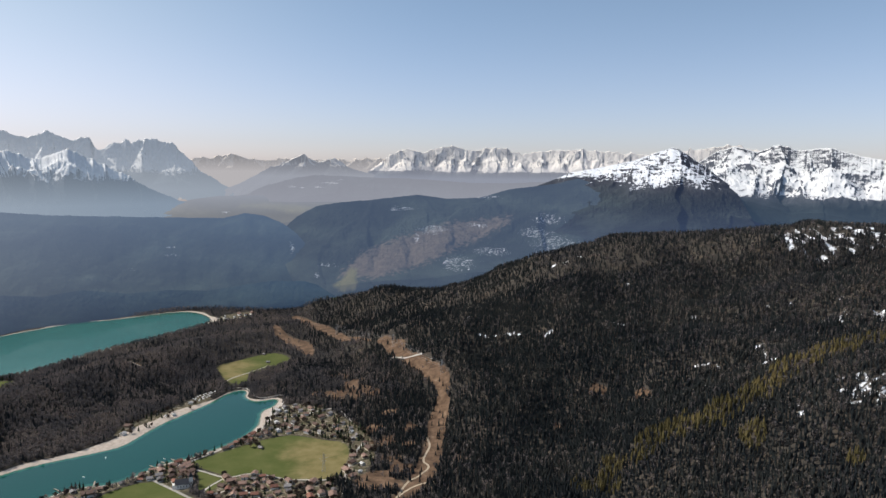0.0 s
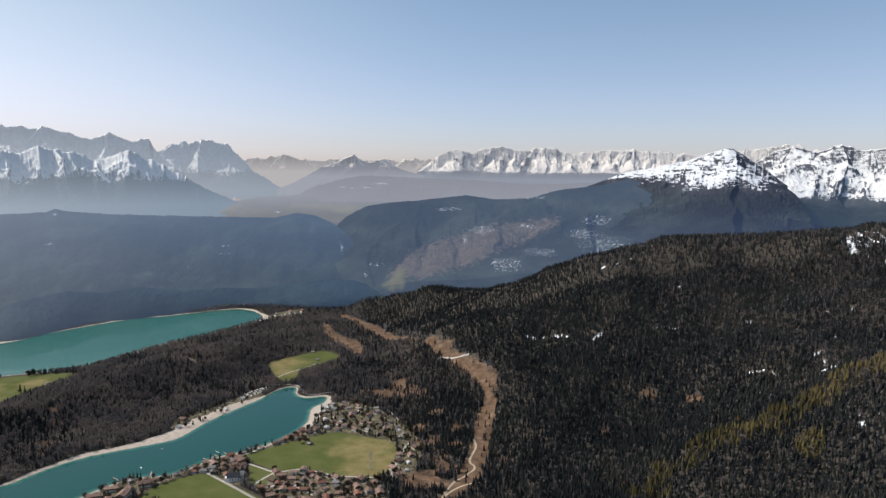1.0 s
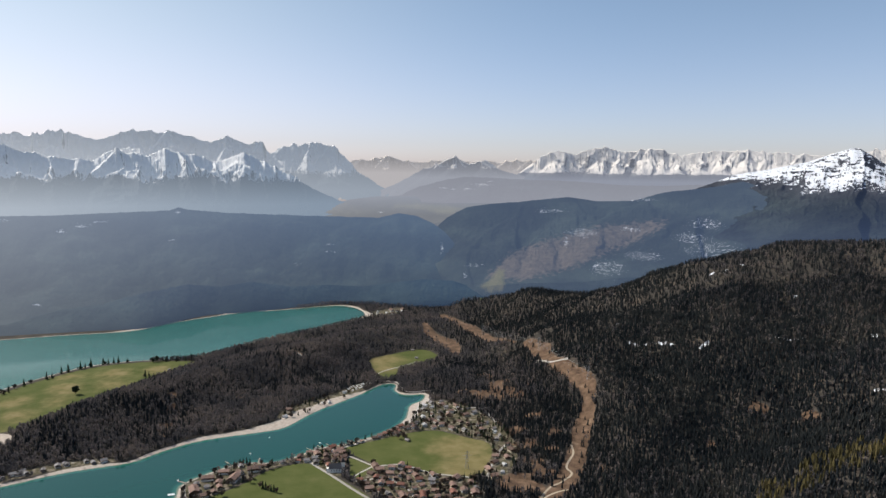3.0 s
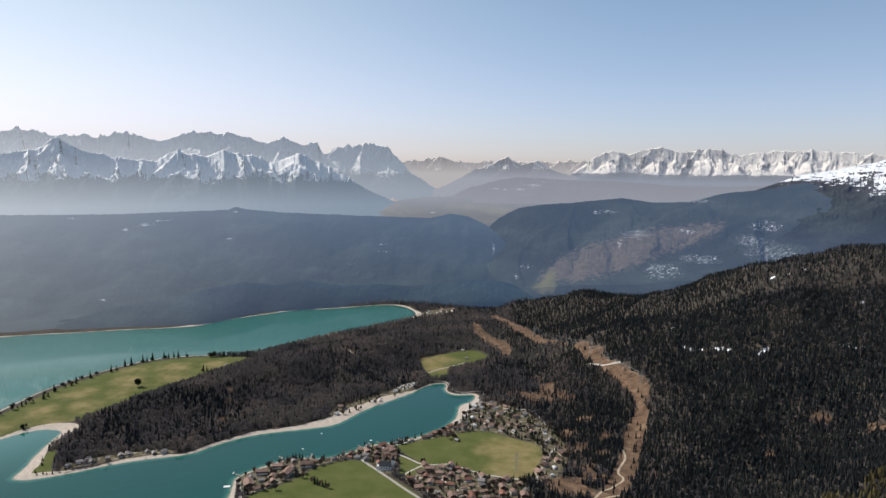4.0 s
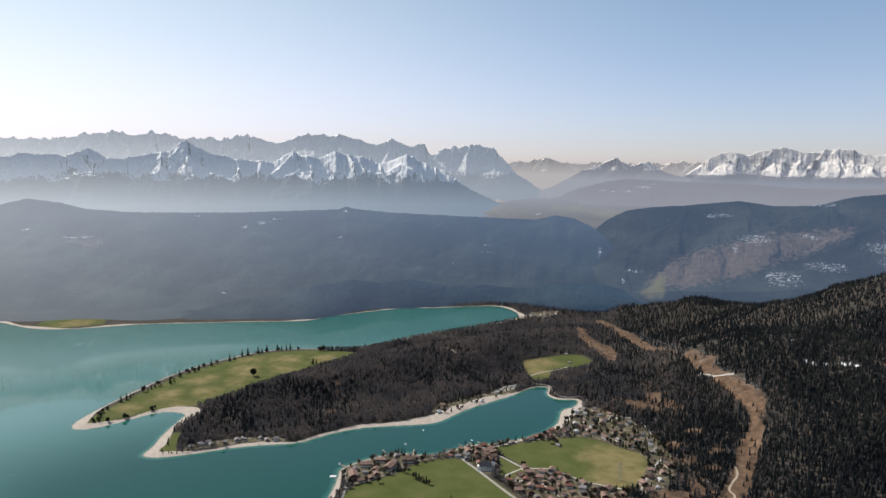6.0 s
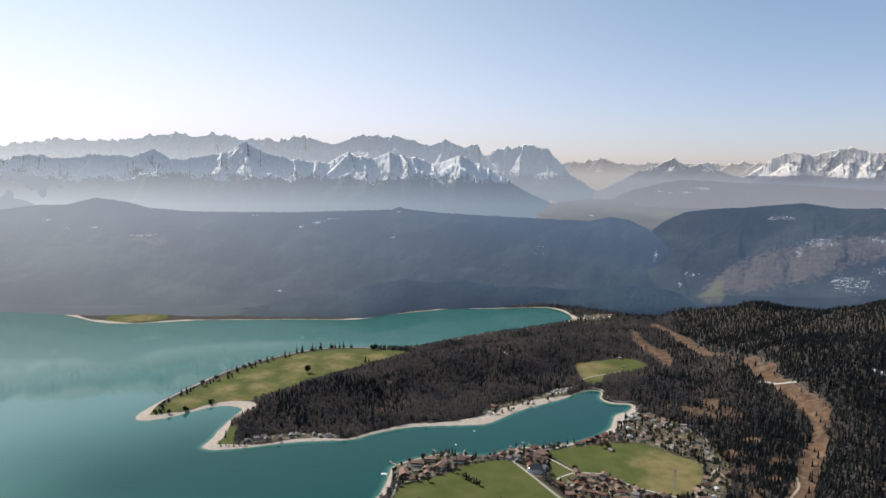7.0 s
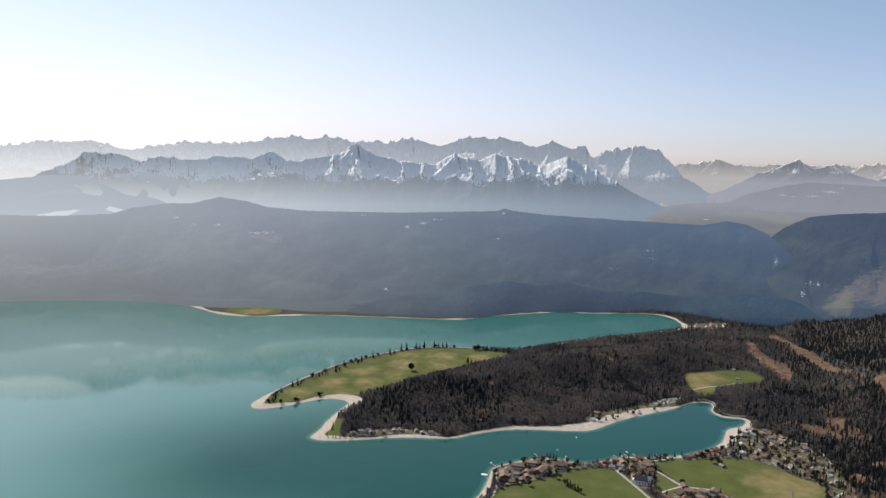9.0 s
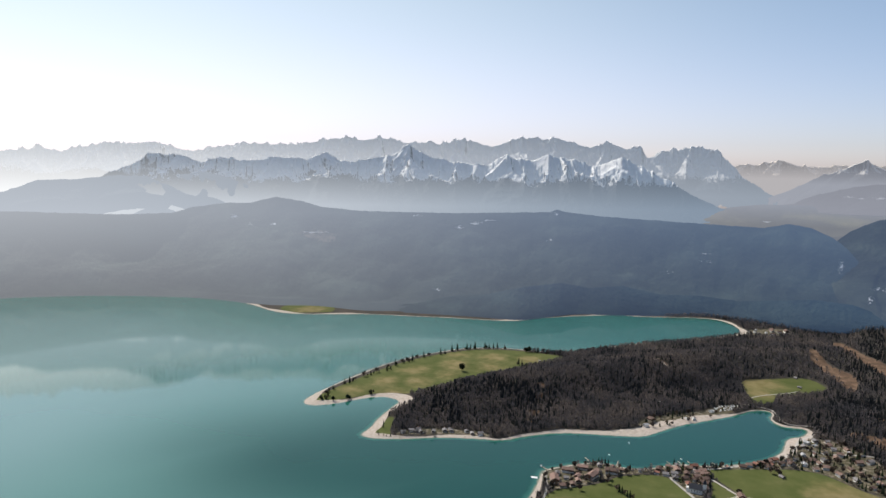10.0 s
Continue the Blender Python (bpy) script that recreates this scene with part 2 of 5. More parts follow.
# ---------------------------------------------------------------- plan: shores, fields, ridges (metres)
SHORE_VILLAGE = [(-600, -300), (-700, 500), (-770, 960), (-808, 1147), (-838, 1220), (-866, 1273), (-838, 1330), (-802, 1395), (-766, 1413), (-712, 1424), (-675, 1476),
                 (-650, 1530), (-595, 1562), (-549, 1616), (-506, 1684), (-487, 1775), (-500, 1830), (-508, 1885), (-478, 1925), (-486, 1992)]
SHORE_BAY = [(-525, 1968), (-556, 1962), (-590, 1994), (-594, 2039), (-614, 2066), (-652, 2036), (-674, 1948), (-718, 1848), (-760, 1756), (-777, 1664), (-790, 1624),
             (-832, 1588), (-942, 1515), (-991, 1455), (-1022, 1390), (-1039, 1342), (-1088, 1313), (-1169, 1249), (-1224, 1180), (-1289, 1118), (-1332, 1110)]
SHORE_POINTS = [(-1345, 1160), (-1378, 1212), (-1425, 1317), (-1440, 1366), (-1489, 1367), (-1533, 1336), (-1560, 1228), (-1590, 1165), (-1632, 1146), (-1668, 1188),
                (-1706, 1315), (-1740, 1461), (-1768, 1643), (-1748, 1800), (-1700, 1975), (-1580, 2080), (-1380, 2165), (-1340, 2300), (-1245, 2538), (-1139, 2697), (-1064, 2865), (-1010, 2994)]
SHORE_FAR = [(-1125, 3150), (-1250, 3182), (-1446, 2996), (-1600, 2915), (-1705, 2766), (-1797, 2620), (-1840, 2480), (-1909, 2421), (-2094, 2317), (-2266, 2192), (-2413, 2111), (-2600, 1900),
             (-2749, 1800), (-2983, 1826), (-3210, 1801), (-3332, 1740), (-3614, 1537), (-3802, 1364), (-3950, 1233), (-4060, 990), (-4200, 300), (-4000, -900), (-1000, -1000)]
FIELDS = {  # outlines of the mown fields
    "north": [(-794, 1196), (-752, 1256), (-728, 1300), (-716, 1368), (-671, 1424), (-622, 1438), (-560, 1392), (-486, 1343), (-430, 1300), (-420, 1250), (-600, 1120), (-760, 1090)],
    "south": [(-592, 1535), (-560, 1566), (-507, 1617), (-449, 1676), (-395, 1703), (-358, 1696), (-300, 1672), (-240, 1655), (-222, 1600), (-220, 1540), (-232, 1452), (-282, 1440), (-345, 1450), (-407, 1484), (-440, 1470), (-470, 1460), (-537, 1497)],
    "church": [(-560, 1500), (-474, 1450), (-480, 1410), (-500, 1378), (-520, 1400), (-530, 1440)],
    "pasture": [(-772, 2270), (-720, 2350), (-660, 2431), (-615, 2462), (-575, 2440), (-535, 2387), (-553, 2322), (-605, 2246), (-640, 2210), (-620, 2120), (-665, 2085), (-700, 2150), (-735, 2210)],
    "peninsula": [(-1628, 1178), (-1600, 1190), (-1578, 1245), (-1552, 1320), (-1510, 1395), (-1460, 1420), (-1430, 1480), (-1400, 1560), (-1380, 1700), (-1360, 1850), (-1350, 2000), (-1330, 2110), (-1450, 2095), (-1570, 2040), (-1670, 1940), (-1712, 1795), (-1730, 1640), (-1706, 1462), (-1680, 1330), (-1650, 1220)],
    "headland": [(-1310, 1135), (-1322, 1160), (-1352, 1215), (-1372, 1262), (-1342, 1250), (-1310, 1200), (-1270, 1165), (-1262, 1145)],
    "far_shore": [(-2722, 1824), (-2608, 1948), (-2565, 2005), (-2690, 2100), (-2810, 2025), (-2860, 1880)],
    "valley": [(-540, 3240), (-505, 3250), (-480, 3330), (-500, 3420), (-535, 3430), (-540, 3360)],
}
DRY = [(-300, 1600, 75), (-255, 1520, 75), (-290, 1480, 40), (-725, 2290, 70), (-690, 2200, 45), (-1500, 1390, 40), (-2690, 1950, 70), (-1620, 1330, 30), (-1600, 1450, 35), (-1520, 1520, 35), (-1620, 1600, 40), (-1500, 1640, 30), (-1560, 1740, 45), (-1450, 1800, 35), (-1640, 1850, 35), (-1520, 1900, 45), (-1420, 1980, 40)]  # straw-coloured spots of turf: x, y, radius
CLEARINGS = {
    "line": [(-245, 2385), (-184, 2356), (-124, 2290), (-117, 2216), (-57, 2130), (6, 2040), (22, 1985), (24, 1928), (20, 1795), (11, 1727), (2, 1549), (-20, 1440), (-70, 1350), (-112, 1340), (-80, 1422), (-54, 1526), (-39, 1671), (-34, 1811), (-15, 1885), (-11, 1932), (-44, 2000), (-97, 2113), (-155, 2200), (-208, 2309)],
    "slope": [(-700, 3080), (-640, 3075), (-500, 2858), (-374, 2640), (-250, 2420), (-262, 2400), (-396, 2585), (-502, 2730), (-630, 2930)],
    "cut": [(-734, 2915), (-640, 2722), (-565, 2645), (-500, 2596), (-468, 2466), (-472, 2392), (-546, 2522), (-622, 2610), (-678, 2696)],
    "ride": [(-1100, 2172), (-1020, 2188), (-950, 2142), (-956, 2126), (-1022, 2168), (-1096, 2154)],
    "glade": [(-165, 1440), (-140, 1470), (-95, 1455), (-85, 1420), (-125, 1395), (-170, 1405)],
}
VILLAGE = {
    "north_point": [(-858, 1270), (-800, 1190), (-748, 1262), (-724, 1370), (-676, 1428), (-690, 1470), (-716, 1424), (-772, 1408), (-830, 1328)],
    "lake_street": [(-680, 1470), (-672, 1428), (-622, 1440), (-566, 1392), (-530, 1380), (-540, 1440), (-562, 1508), (-592, 1540), (-604, 1562), (-650, 1528)],
    "old_village": [(-538, 1492), (-470, 1456), (-440, 1466), (-407, 1482), (-345, 1446), (-282, 1436), (-235, 1446), (-215, 1380), (-200, 1310), (-330, 1270), (-420, 1300), (-482, 1348), (-500, 1376), (-474, 1430)],
    "shore_row": [(-592, 1560), (-556, 1570), (-500, 1622), (-446, 1680), (-440, 1730), (-490, 1740), (-506, 1690), (-548, 1618)],
    "south_quarter": [(-480, 1790), (-440, 1690), (-395, 1706), (-358, 1700), (-240, 1660), (-218, 1540), (-228, 1450), (-180, 1440), (-150, 1560), (-175, 1680), (-250, 1800), (-330, 1870), (-440, 1930), (-470, 1900)],
    "cottages": [(-1270, 1165), (-1235, 1205), (-1180, 1262), (-1120, 1312), (-1075, 1335), (-1092, 1358), (-1150, 1326), (-1205, 1290), (-1258, 1230)],
    "lake_end": [(-1015, 2985), (-1010, 3075), (-960, 3140), (-900, 3172), (-846, 3140), (-870, 3060), (-940, 2980)],
    "camp": [(-800, 1670), (-760, 1740), (-720, 1840), (-690, 1940), (-680, 2040), (-720, 2030), (-760, 1900), (-830, 1780), (-850, 1700)],
}
BEACHES = [(-790, 1640, 60), (-720, 1830, 48), (-770, 1720, 55), (-500, 1800, 34), (-505, 1880, 30), (-1350, 1180, 30), (-1310, 1120, 32), (-1450, 1385, 46), (-1620, 1165, 38), (-1530, 1360, 22),
           (-860, 1590, 26), (-950, 1520, 22), (-1000, 1410, 14), (-1130, 1280, 18), (-1250, 1160, 16), (-810, 1150, 14), (-1020, 3000, 30), (-1130, 3160, 20), (-1250, 3190, 8), (-2750, 1800, 40), (-2500, 1990, 30),
           (-560, 1640, 5), (-1740, 1450, 8), (-1700, 1960, 8), (-1846, 2480, 22), (-1600, 2920, 30), (-3780, 1390, 60), (-3000, 1830, 26), (-2094, 2317, 8), (-1720, 2750, 8), (-2300, 2170, 9), (-1400, 3030, 8)]
RIDGES = [  # crest lines with heights, and how steeply their flanks fall
    ([(-620, 3250, 10), (-499, 3262, 58), (-219, 3142, 120), (41, 3000, 154), (278, 2887, 214), (483, 2707, 350), (679, 2613, 434), (890, 2602, 444), (1146, 2555, 470), (1367, 2501, 504), (1700, 2330, 490)], 0.42, 80),
    ([(1500, 1700, 500), (1225, 1887, 420), (1088, 1969, 382), (958, 2036, 334), (801, 2102, 258), (554, 2077, 138), (371, 2016, 66), (200, 1960, 20)], 0.46, 50),
    ([(1500, 1350, 470), (990, 1503, 322), (857, 1526, 276), (715, 1487, 207), (576, 1439, 126), (453, 1430, 72), (322, 1383, 30), (180, 1340, 2)], 0.50, 35),
    ([(-1420, 1310, 2), (-1390, 1370, 12), (-1318, 1560, 36), (-1237, 1774, 40), (-1132, 1982, 43), (-971, 2230, 54), (-905, 2420, 50), (-817, 2554, 35), (-752, 2697, 29), (-623, 2832, 26), (-500, 2790, 27), (-400, 2600, 20)], 0.34, 60),
    ([(-1600, 1300, 2), (-1590, 1500, 5), (-1560, 1700, 9), (-1480, 1900, 10), (-1390, 2020, 8)], 0.08, 50),
    ([(-380, 2120, 30), (-250, 2060, 42), (-120, 1960, 36), (-100, 1800, 20)], 0.22, 60),
]
SPECK_FIELDS = [(861, 1373, 26, 34), (885, 1358, 22, 26), (832, 1359, 16, 14), (746, 1393, 22, 10), (1019, 1738, 22, 22), (1095, 1698, 16, 16), (1090, 1690, 6, 8), (950, 1850, 80, 10), (620, 1950, 80, 6)]  # x, y, spread, count
SNOW_TRACKS = [[(486, 2042), (539, 2042), (598, 2066)], [(858, 2073), (934, 2139), (927, 2004), (965, 2026)], [(115, 2145), (187, 2120), (246, 2090)], [(657, 1746), (700, 1729), (723, 1644)], [(830, 1737), (803, 1659), (807, 1603)]]
_pick = random.Random(4)
SPECKS = [(ax + (bx - ax) * k / 12, ay + (by - ay) * k / 12, 1.2 + 2.4 * _pick.random()) for line in SNOW_TRACKS for (ax, ay), (bx, by) in zip(line[:-1], line[1:]) for k in range(12)]
SPECKS += [(cx + _pick.gauss(0, r), cy + _pick.gauss(0, r), 2.0 + 2.6 * _pick.random() ** 2) for cx, cy, r, n in SPECK_FIELDS for _ in range(n)]
SNOW = [  # x, y, radius of lying snow
    (318, 2052, 6), (332, 2058, 5), (218, 2040, 3), (150, 2062, 3), (88, 2256, 4), (527, 2043, 4), (744, 1994, 6), (736, 2006, 4), (541, 2038, 6), (783, 1622, 9), (800, 1618, 9), (815, 1738, 7), (706, 1610, 7), (651, 1658, 7), (402, 2467, 8), (438, 2443, 8), (499, 2498, 8), (617, 2275, 6),
    (929, 2004, 6), (955, 2160, 6), (910, 2158, 6), (867, 2138, 6), (1222, 2450, 9), (1212, 2420, 9), (1200, 2390, 9), (1190, 2360, 10), (1178, 2330, 10), (1166, 2290, 11)] + SPECKS
SNOW_WOODS = [(1290, 2350, 130), (1420, 2340, 100)]  # open woods over snow


BRACKEN = [(-325, 2114, 32), (-300, 2090, 26), (-237, 1977, 38), (-205, 1960, 26), (-369, 1965, 26), (-162, 1446, 34), (-111, 1433, 30), (-143, 1664, 34), (-120, 1560, 26), (-90, 1500, 26), (-260, 2040, 24), (-1100, 1560, 18), (-1120, 1610, 18), (-1140, 1660, 16), (-180, 2060, 24), (-323, 1953, 30), (-275, 2006, 34), (-229, 1963, 34), (-294, 1923, 28), (-255, 1921, 24), (-139, 1831, 26), (-140, 1468, 30), (-89, 1512, 30), (-174, 1738, 24), (-75, 1740, 22), (-90, 1640, 24), (40, 1560, 20), (-1180, 1720, 20), (-1060, 1500, 16), (-1020, 1800, 16), (420, 1800, 26), (520, 1740, 22), (300, 1700, 20)]  # brown bracken under thin trees


def rounded(points, times=2, closed=True):
    """Cuts the corners of an outline."""
    pts = np.array(points, float)
    for _ in range(times):
        nxt = np.roll(pts, -1, 0) if closed else pts[1:]
        cur = pts if closed else pts[:-1]
        cut = np.stack([0.75 * cur + 0.25 * nxt, 0.25 * cur + 0.75 * nxt], 1).reshape(-1, pts.shape[1])
        pts = cut if closed else np.concatenate([pts[:1], cut, pts[-1:]])
    return pts


def inside_by(outline, x, y):
    """Metres by which each place lies inside a closed outline (outside: minus)."""
    poly = np.asarray(outline, float)
    best, odd = np.full(x.shape, 1e9), np.zeros(x.shape, bool)
    for (ax, ay), (bx, by) in zip(poly, np.roll(poly, -1, 0)):
        dx, dy = bx - ax, by - ay
        t = np.clip(((x - ax) * dx + (y - ay) * dy) / (dx * dx + dy * dy + 1e-9), 0, 1)
        best = np.minimum(best, (x - ax - t * dx) ** 2 + (y - ay - t * dy) ** 2)
        if dy:
            odd ^= ((ay > y) != (by > y)) & (x < dx * (y - ay) / dy + ax)
    return np.where(odd, 1, -1) * np.sqrt(best)


def swell(x, y, size, seed=0):
    """Smooth random relief between -1 and 1: waves of many directions."""
    rng = np.random.RandomState(seed)
    out = np.zeros(np.shape(x))
    for octave in range(5):
        for _ in range(7):
            a, ph = rng.rand() * 6.283, rng.rand() * 6.283
            k = 6.283 / size * 2.0**octave * (0.7 + 0.6 * rng.rand())
            out = out + np.sin(k * (x * math.cos(a) + y * math.sin(a)) + ph + 1.3 * np.sin(0.37 * k * (y * math.cos(a) - x * math.sin(a)) + ph)) * 0.52**octave
    return out / 5.0


_TABLE = np.random.RandomState(77).rand(512, 512)


def grain(x, y, seed=0):
    """Smooth lattice noise, 0 to 1, with cells of size one."""
    x, y = np.asarray(x, float) + 37.3 * seed, np.asarray(y, float) + 91.7 * seed
    i, j = np.floor(x).astype(int), np.floor(y).astype(int)
    u, v = x - i, y - j
    u, v = u * u * u * (u * (u * 6 - 15) + 10), v * v * v * (v * (v * 6 - 15) + 10)
    i0, i1, j0, j1 = i % 512, (i + 1) % 512, j % 512, (j + 1) % 512
    return (_TABLE[i0, j0] * (1 - u) + _TABLE[i1, j0] * u) * (1 - v) + (_TABLE[i0, j1] * (1 - u) + _TABLE[i1, j1] * u) * v


def ridged(x, y, seed=0, octaves=5, keep=0.55):
    """Sharp-crested fractal relief, 0 to 1."""
    out, amp, total, weight = 0.0, 1.0, 0.0, 1.0
    for k in range(octaves):
        r = (1 - np.abs(2 * grain(x * 2.03**k, y * 2.03**k, seed + k) - 1)) ** 2
        out = out + amp * r * weight
        weight = np.clip(r * 1.6, 0, 1)
        total += amp
        amp *= keep
    return out / total


LAKE = rounded(SHORE_VILLAGE + SHORE_BAY + SHORE_POINTS + SHORE_FAR)
FIELD_LINES = {k: rounded(v, 1) for k, v in FIELDS.items()}
CLEAR_LINES = {k: rounded(v, 2) for k, v in CLEARINGS.items()}
VILLAGE_LINES = {k: rounded(v, 1) for k, v in VILLAGE.items()}


def land(x, y):
    return -inside_by(LAKE, x, y)


def crest(points, x, y):
    """Height of the crest at its nearest place, and the distance from it."""
    best, high = np.full(x.shape, 1e9), np.zeros(x.shape)
    for (ax, ay, az), (bx, by, bz) in zip(points[:-1], points[1:]):
        dx, dy = bx - ax, by - ay
        t = np.clip(((x - ax) * dx + (y - ay) * dy) / (dx * dx + dy * dy), 0, 1)
        d = np.hypot(x - ax - t * dx, y - ay - t * dy)
        high = np.where(d < best, az + t * (bz - az), high)
        best = np.minimum(best, d)
    return high, best


def terrain(x, y, shore=None):
    """Height of the ground."""
    x, y = np.asarray(x, float), np.asarray(y, float)
    d = land(x, y) if shore is None else shore
    base = np.where(d < 0, np.maximum(-25, 0.12 * d - 0.15), np.minimum(d * 0.09, 2.2) + np.clip(d - 25, 0, 1200) * 0.012)
    rough = swell(x, y, 420, 3)
    z = base
    for points, fall, soft in RIDGES:
        flank = np.full(x.shape, -1e4)
        for a, b in zip(points[:-1], points[1:]):
            top, off = crest([tuple(map(float, a)), tuple(map(float, b))], x, y)
            flank = np.maximum(flank, top - fall * (np.sqrt(off * off + soft * soft) - soft) + rough * 24 * np.clip(top / 120, 0, 1) * np.clip(off / 120, 0.15, 1))
        z = np.where(d > 0, z + (np.logaddexp(0, (flank - z) / 6.0) * 6.0) * np.clip((d - 14) / 90, 0, 1) ** 0.7, z)
    return z


# ---------------------------------------------------------------- helpers for meshes


def mesh_from(name, verts, faces, mat, smooth=False):
    me = bpy.data.meshes.new(name)
    verts, faces = np.asarray(verts, np.float32), np.asarray(faces, np.int32)
    n, k = faces.shape
    me.vertices.add(len(verts))
    me.vertices.foreach_set("co", verts.ravel())
    me.loops.add(n * k)
    me.loops.foreach_set("vertex_index", faces.ravel())
    me.polygons.add(n)
    me.polygons.foreach_set("loop_start", np.arange(0, n * k, k, dtype=np.int32))
    me.polygons.foreach_set("loop_total", np.full(n, k, np.int32))
    me.polygons.foreach_set("use_smooth", np.full(n, smooth))
    me.update(calc_edges=True)
    me.materials.append(mat)
    return me


def layer(me, name, values):
    me.attributes.new(name, "FLOAT", "POINT").data.foreach_set("value", np.asarray(values, np.float32).ravel())


def sheet_faces(rows, cols):
    i = np.arange((rows - 1) * cols).reshape(rows - 1, cols)[:, :-1].ravel()
    return np.stack([i, i + 1, i + cols + 1, i + cols], 1)


def part(name, bm, mat, parent, label=""):
    me = bpy.data.meshes.new(name)
    bm.to_mesh(me)
    bm.free()
    me.materials.append(mat)
    ob = new(name, me)
    ob.parent = parent
    return tagged(ob, label)


def stations(*stretches):
    """Grid lines: stretches of (from, to, spacing)."""
    out = []
    for a, b, s in stretches:
        out += list(np.linspace(a, b, max(1, round((b - a) / s)), endpoint=False))
    return np.array(out + [stretches[-1][1]])


# ---------------------------------------------------------------- ground and lake
gx = stations((-4950, -1900, 60), (-1900, -1700, 14), (-1700, 300, 5.5), (300, 1500, 9), (1500, 1700, 20), (1700, 4950, 110))
gy = stations((-1500, 900, 80), (900, 1080, 12), (1080, 2600, 5.5), (2600, 3500, 14), (3500, 4950, 60))
GX, GY = np.meshgrid(gx, gy)
shore = land(GX, GY)
height = terrain(GX, GY, shore)
ground_mesh = mesh_from("ground", np.stack([GX, GY, height], -1).reshape(-1, 3), sheet_faces(len(gy), len(gx)), ground_material(), True)


def most(lines, x, y):
    return np.max([inside_by(v, x, y) for v in lines.values()], 0)


def beach_width(x, y):
    w = np.full(np.shape(x), 5.0)
    for bx, by, r in BEACHES:
        w = np.maximum(w, r * np.exp(-(((x - bx) ** 2 + (y - by) ** 2) / (2 * 75.0**2))))
    return w


def near_spots(spots, x, y):
    return np.max([r - np.hypot(x - sx, y - sy) for sx, sy, r in spots], 0)


in_field = most(FIELD_LINES, GX, GY)
in_village = most(VILLAGE_LINES, GX, GY)


def lookup(grid, x, y):
    """A value of the ground sheet between its grid points."""
    i, j = np.clip(np.searchsorted(gx, x) - 1, 0, len(gx) - 2), np.clip(np.searchsorted(gy, y) - 1, 0, len(gy) - 2)
    u, v = (x - gx[i]) / (gx[i + 1] - gx[i]), (y - gy[j]) / (gy[j + 1] - gy[j])
    return (grid[j, i] * (1 - u) + grid[j, i + 1] * u) * (1 - v) + (grid[j + 1, i] * (1 - u) + grid[j + 1, i + 1] * u) * v


for _name, _v in (("meadow", in_field), ("clearing", np.maximum(most(CLEAR_LINES, GX, GY), near_spots(BRACKEN, GX, GY) + 26 * (grain(GX / 18, GY / 18, 9) - 0.62))), ("village", in_village),
                  ("beach", beach_width(GX, GY) - shore), ("dry", near_spots(DRY, GX, GY)), ("snow", np.maximum(near_spots(SNOW, GX, GY), np.minimum(near_spots(SNOW_WOODS, GX, GY) * 0.2, (0.75 * grain(GX / 6, GY / 38, 3) + 0.45 * grain(GX / 24, GY / 24, 4) - 0.78) * 14)))):
    layer(ground_mesh, _name, _v)
tagged(new("ground", ground_mesh), "forest floor, mown fields and pale gravel shore round a mountain lake", "ground", kind="structure")

wx, wy = stations((-4900, -1900, 60), (-1900, -400, 9), (-400, 0, 60)), stations((-1300, 950, 80), (950, 2200, 9), (2200, 3250, 20))
WX, WY = np.meshgrid(wx, wy)
lake_mesh = mesh_from("lake", np.stack([WX, WY, 0 * WX], -1).reshape(-1, 3), sheet_faces(len(wy), len(wx)), water_material(), True)
layer(lake_mesh, "shore", land(WX, WY))
layer(lake_mesh, "basin", -inside_by([(-400, 2200), (-700, 2150), (-1400, 1120), (-1500, 700), (-1200, -200), (-300, -200)], WX, WY))
tagged(new("water", lake_mesh), "calm turquoise mountain lake with clear shallow margins", "lake", kind="structure")

# ---------------------------------------------------------------- far ranges
def ridge_tent(Z, A, R, line, side_left, side_right):
    """Raises Z to a roof-shaped ridge along a line of (across, distance, height); the flanks fall at their own grades to either side."""
    for (a0, r0, z0), (a1, r1, z1) in zip(line[:-1], line[1:]):
        reach = (max(z0, z1) - 0.0) / min(side_left, side_right)
        c0, c1 = np.searchsorted(A[0], min(a0, a1) - reach), np.searchsorted(A[0], max(a0, a1) + reach)
        if c1 - c0 < 2:
            continue
        a, r = A[:, c0:c1], R[:, c0:c1]
        da, dr = a1 - a0, r1 - r0
        t = np.clip(((a - a0) * da + (r - r0) * dr) / (da * da + dr * dr + 1e-6), 0, 1)
        oa, orr = a - a0 - t * da, r - r0 - t * dr
        off = np.hypot(oa, orr)
        grade = np.where(oa > 0, side_left, side_right)
        Z[:, c0:c1] = np.maximum(Z[:, c0:c1], z0 + t * (z1 - z0) - grade * off)


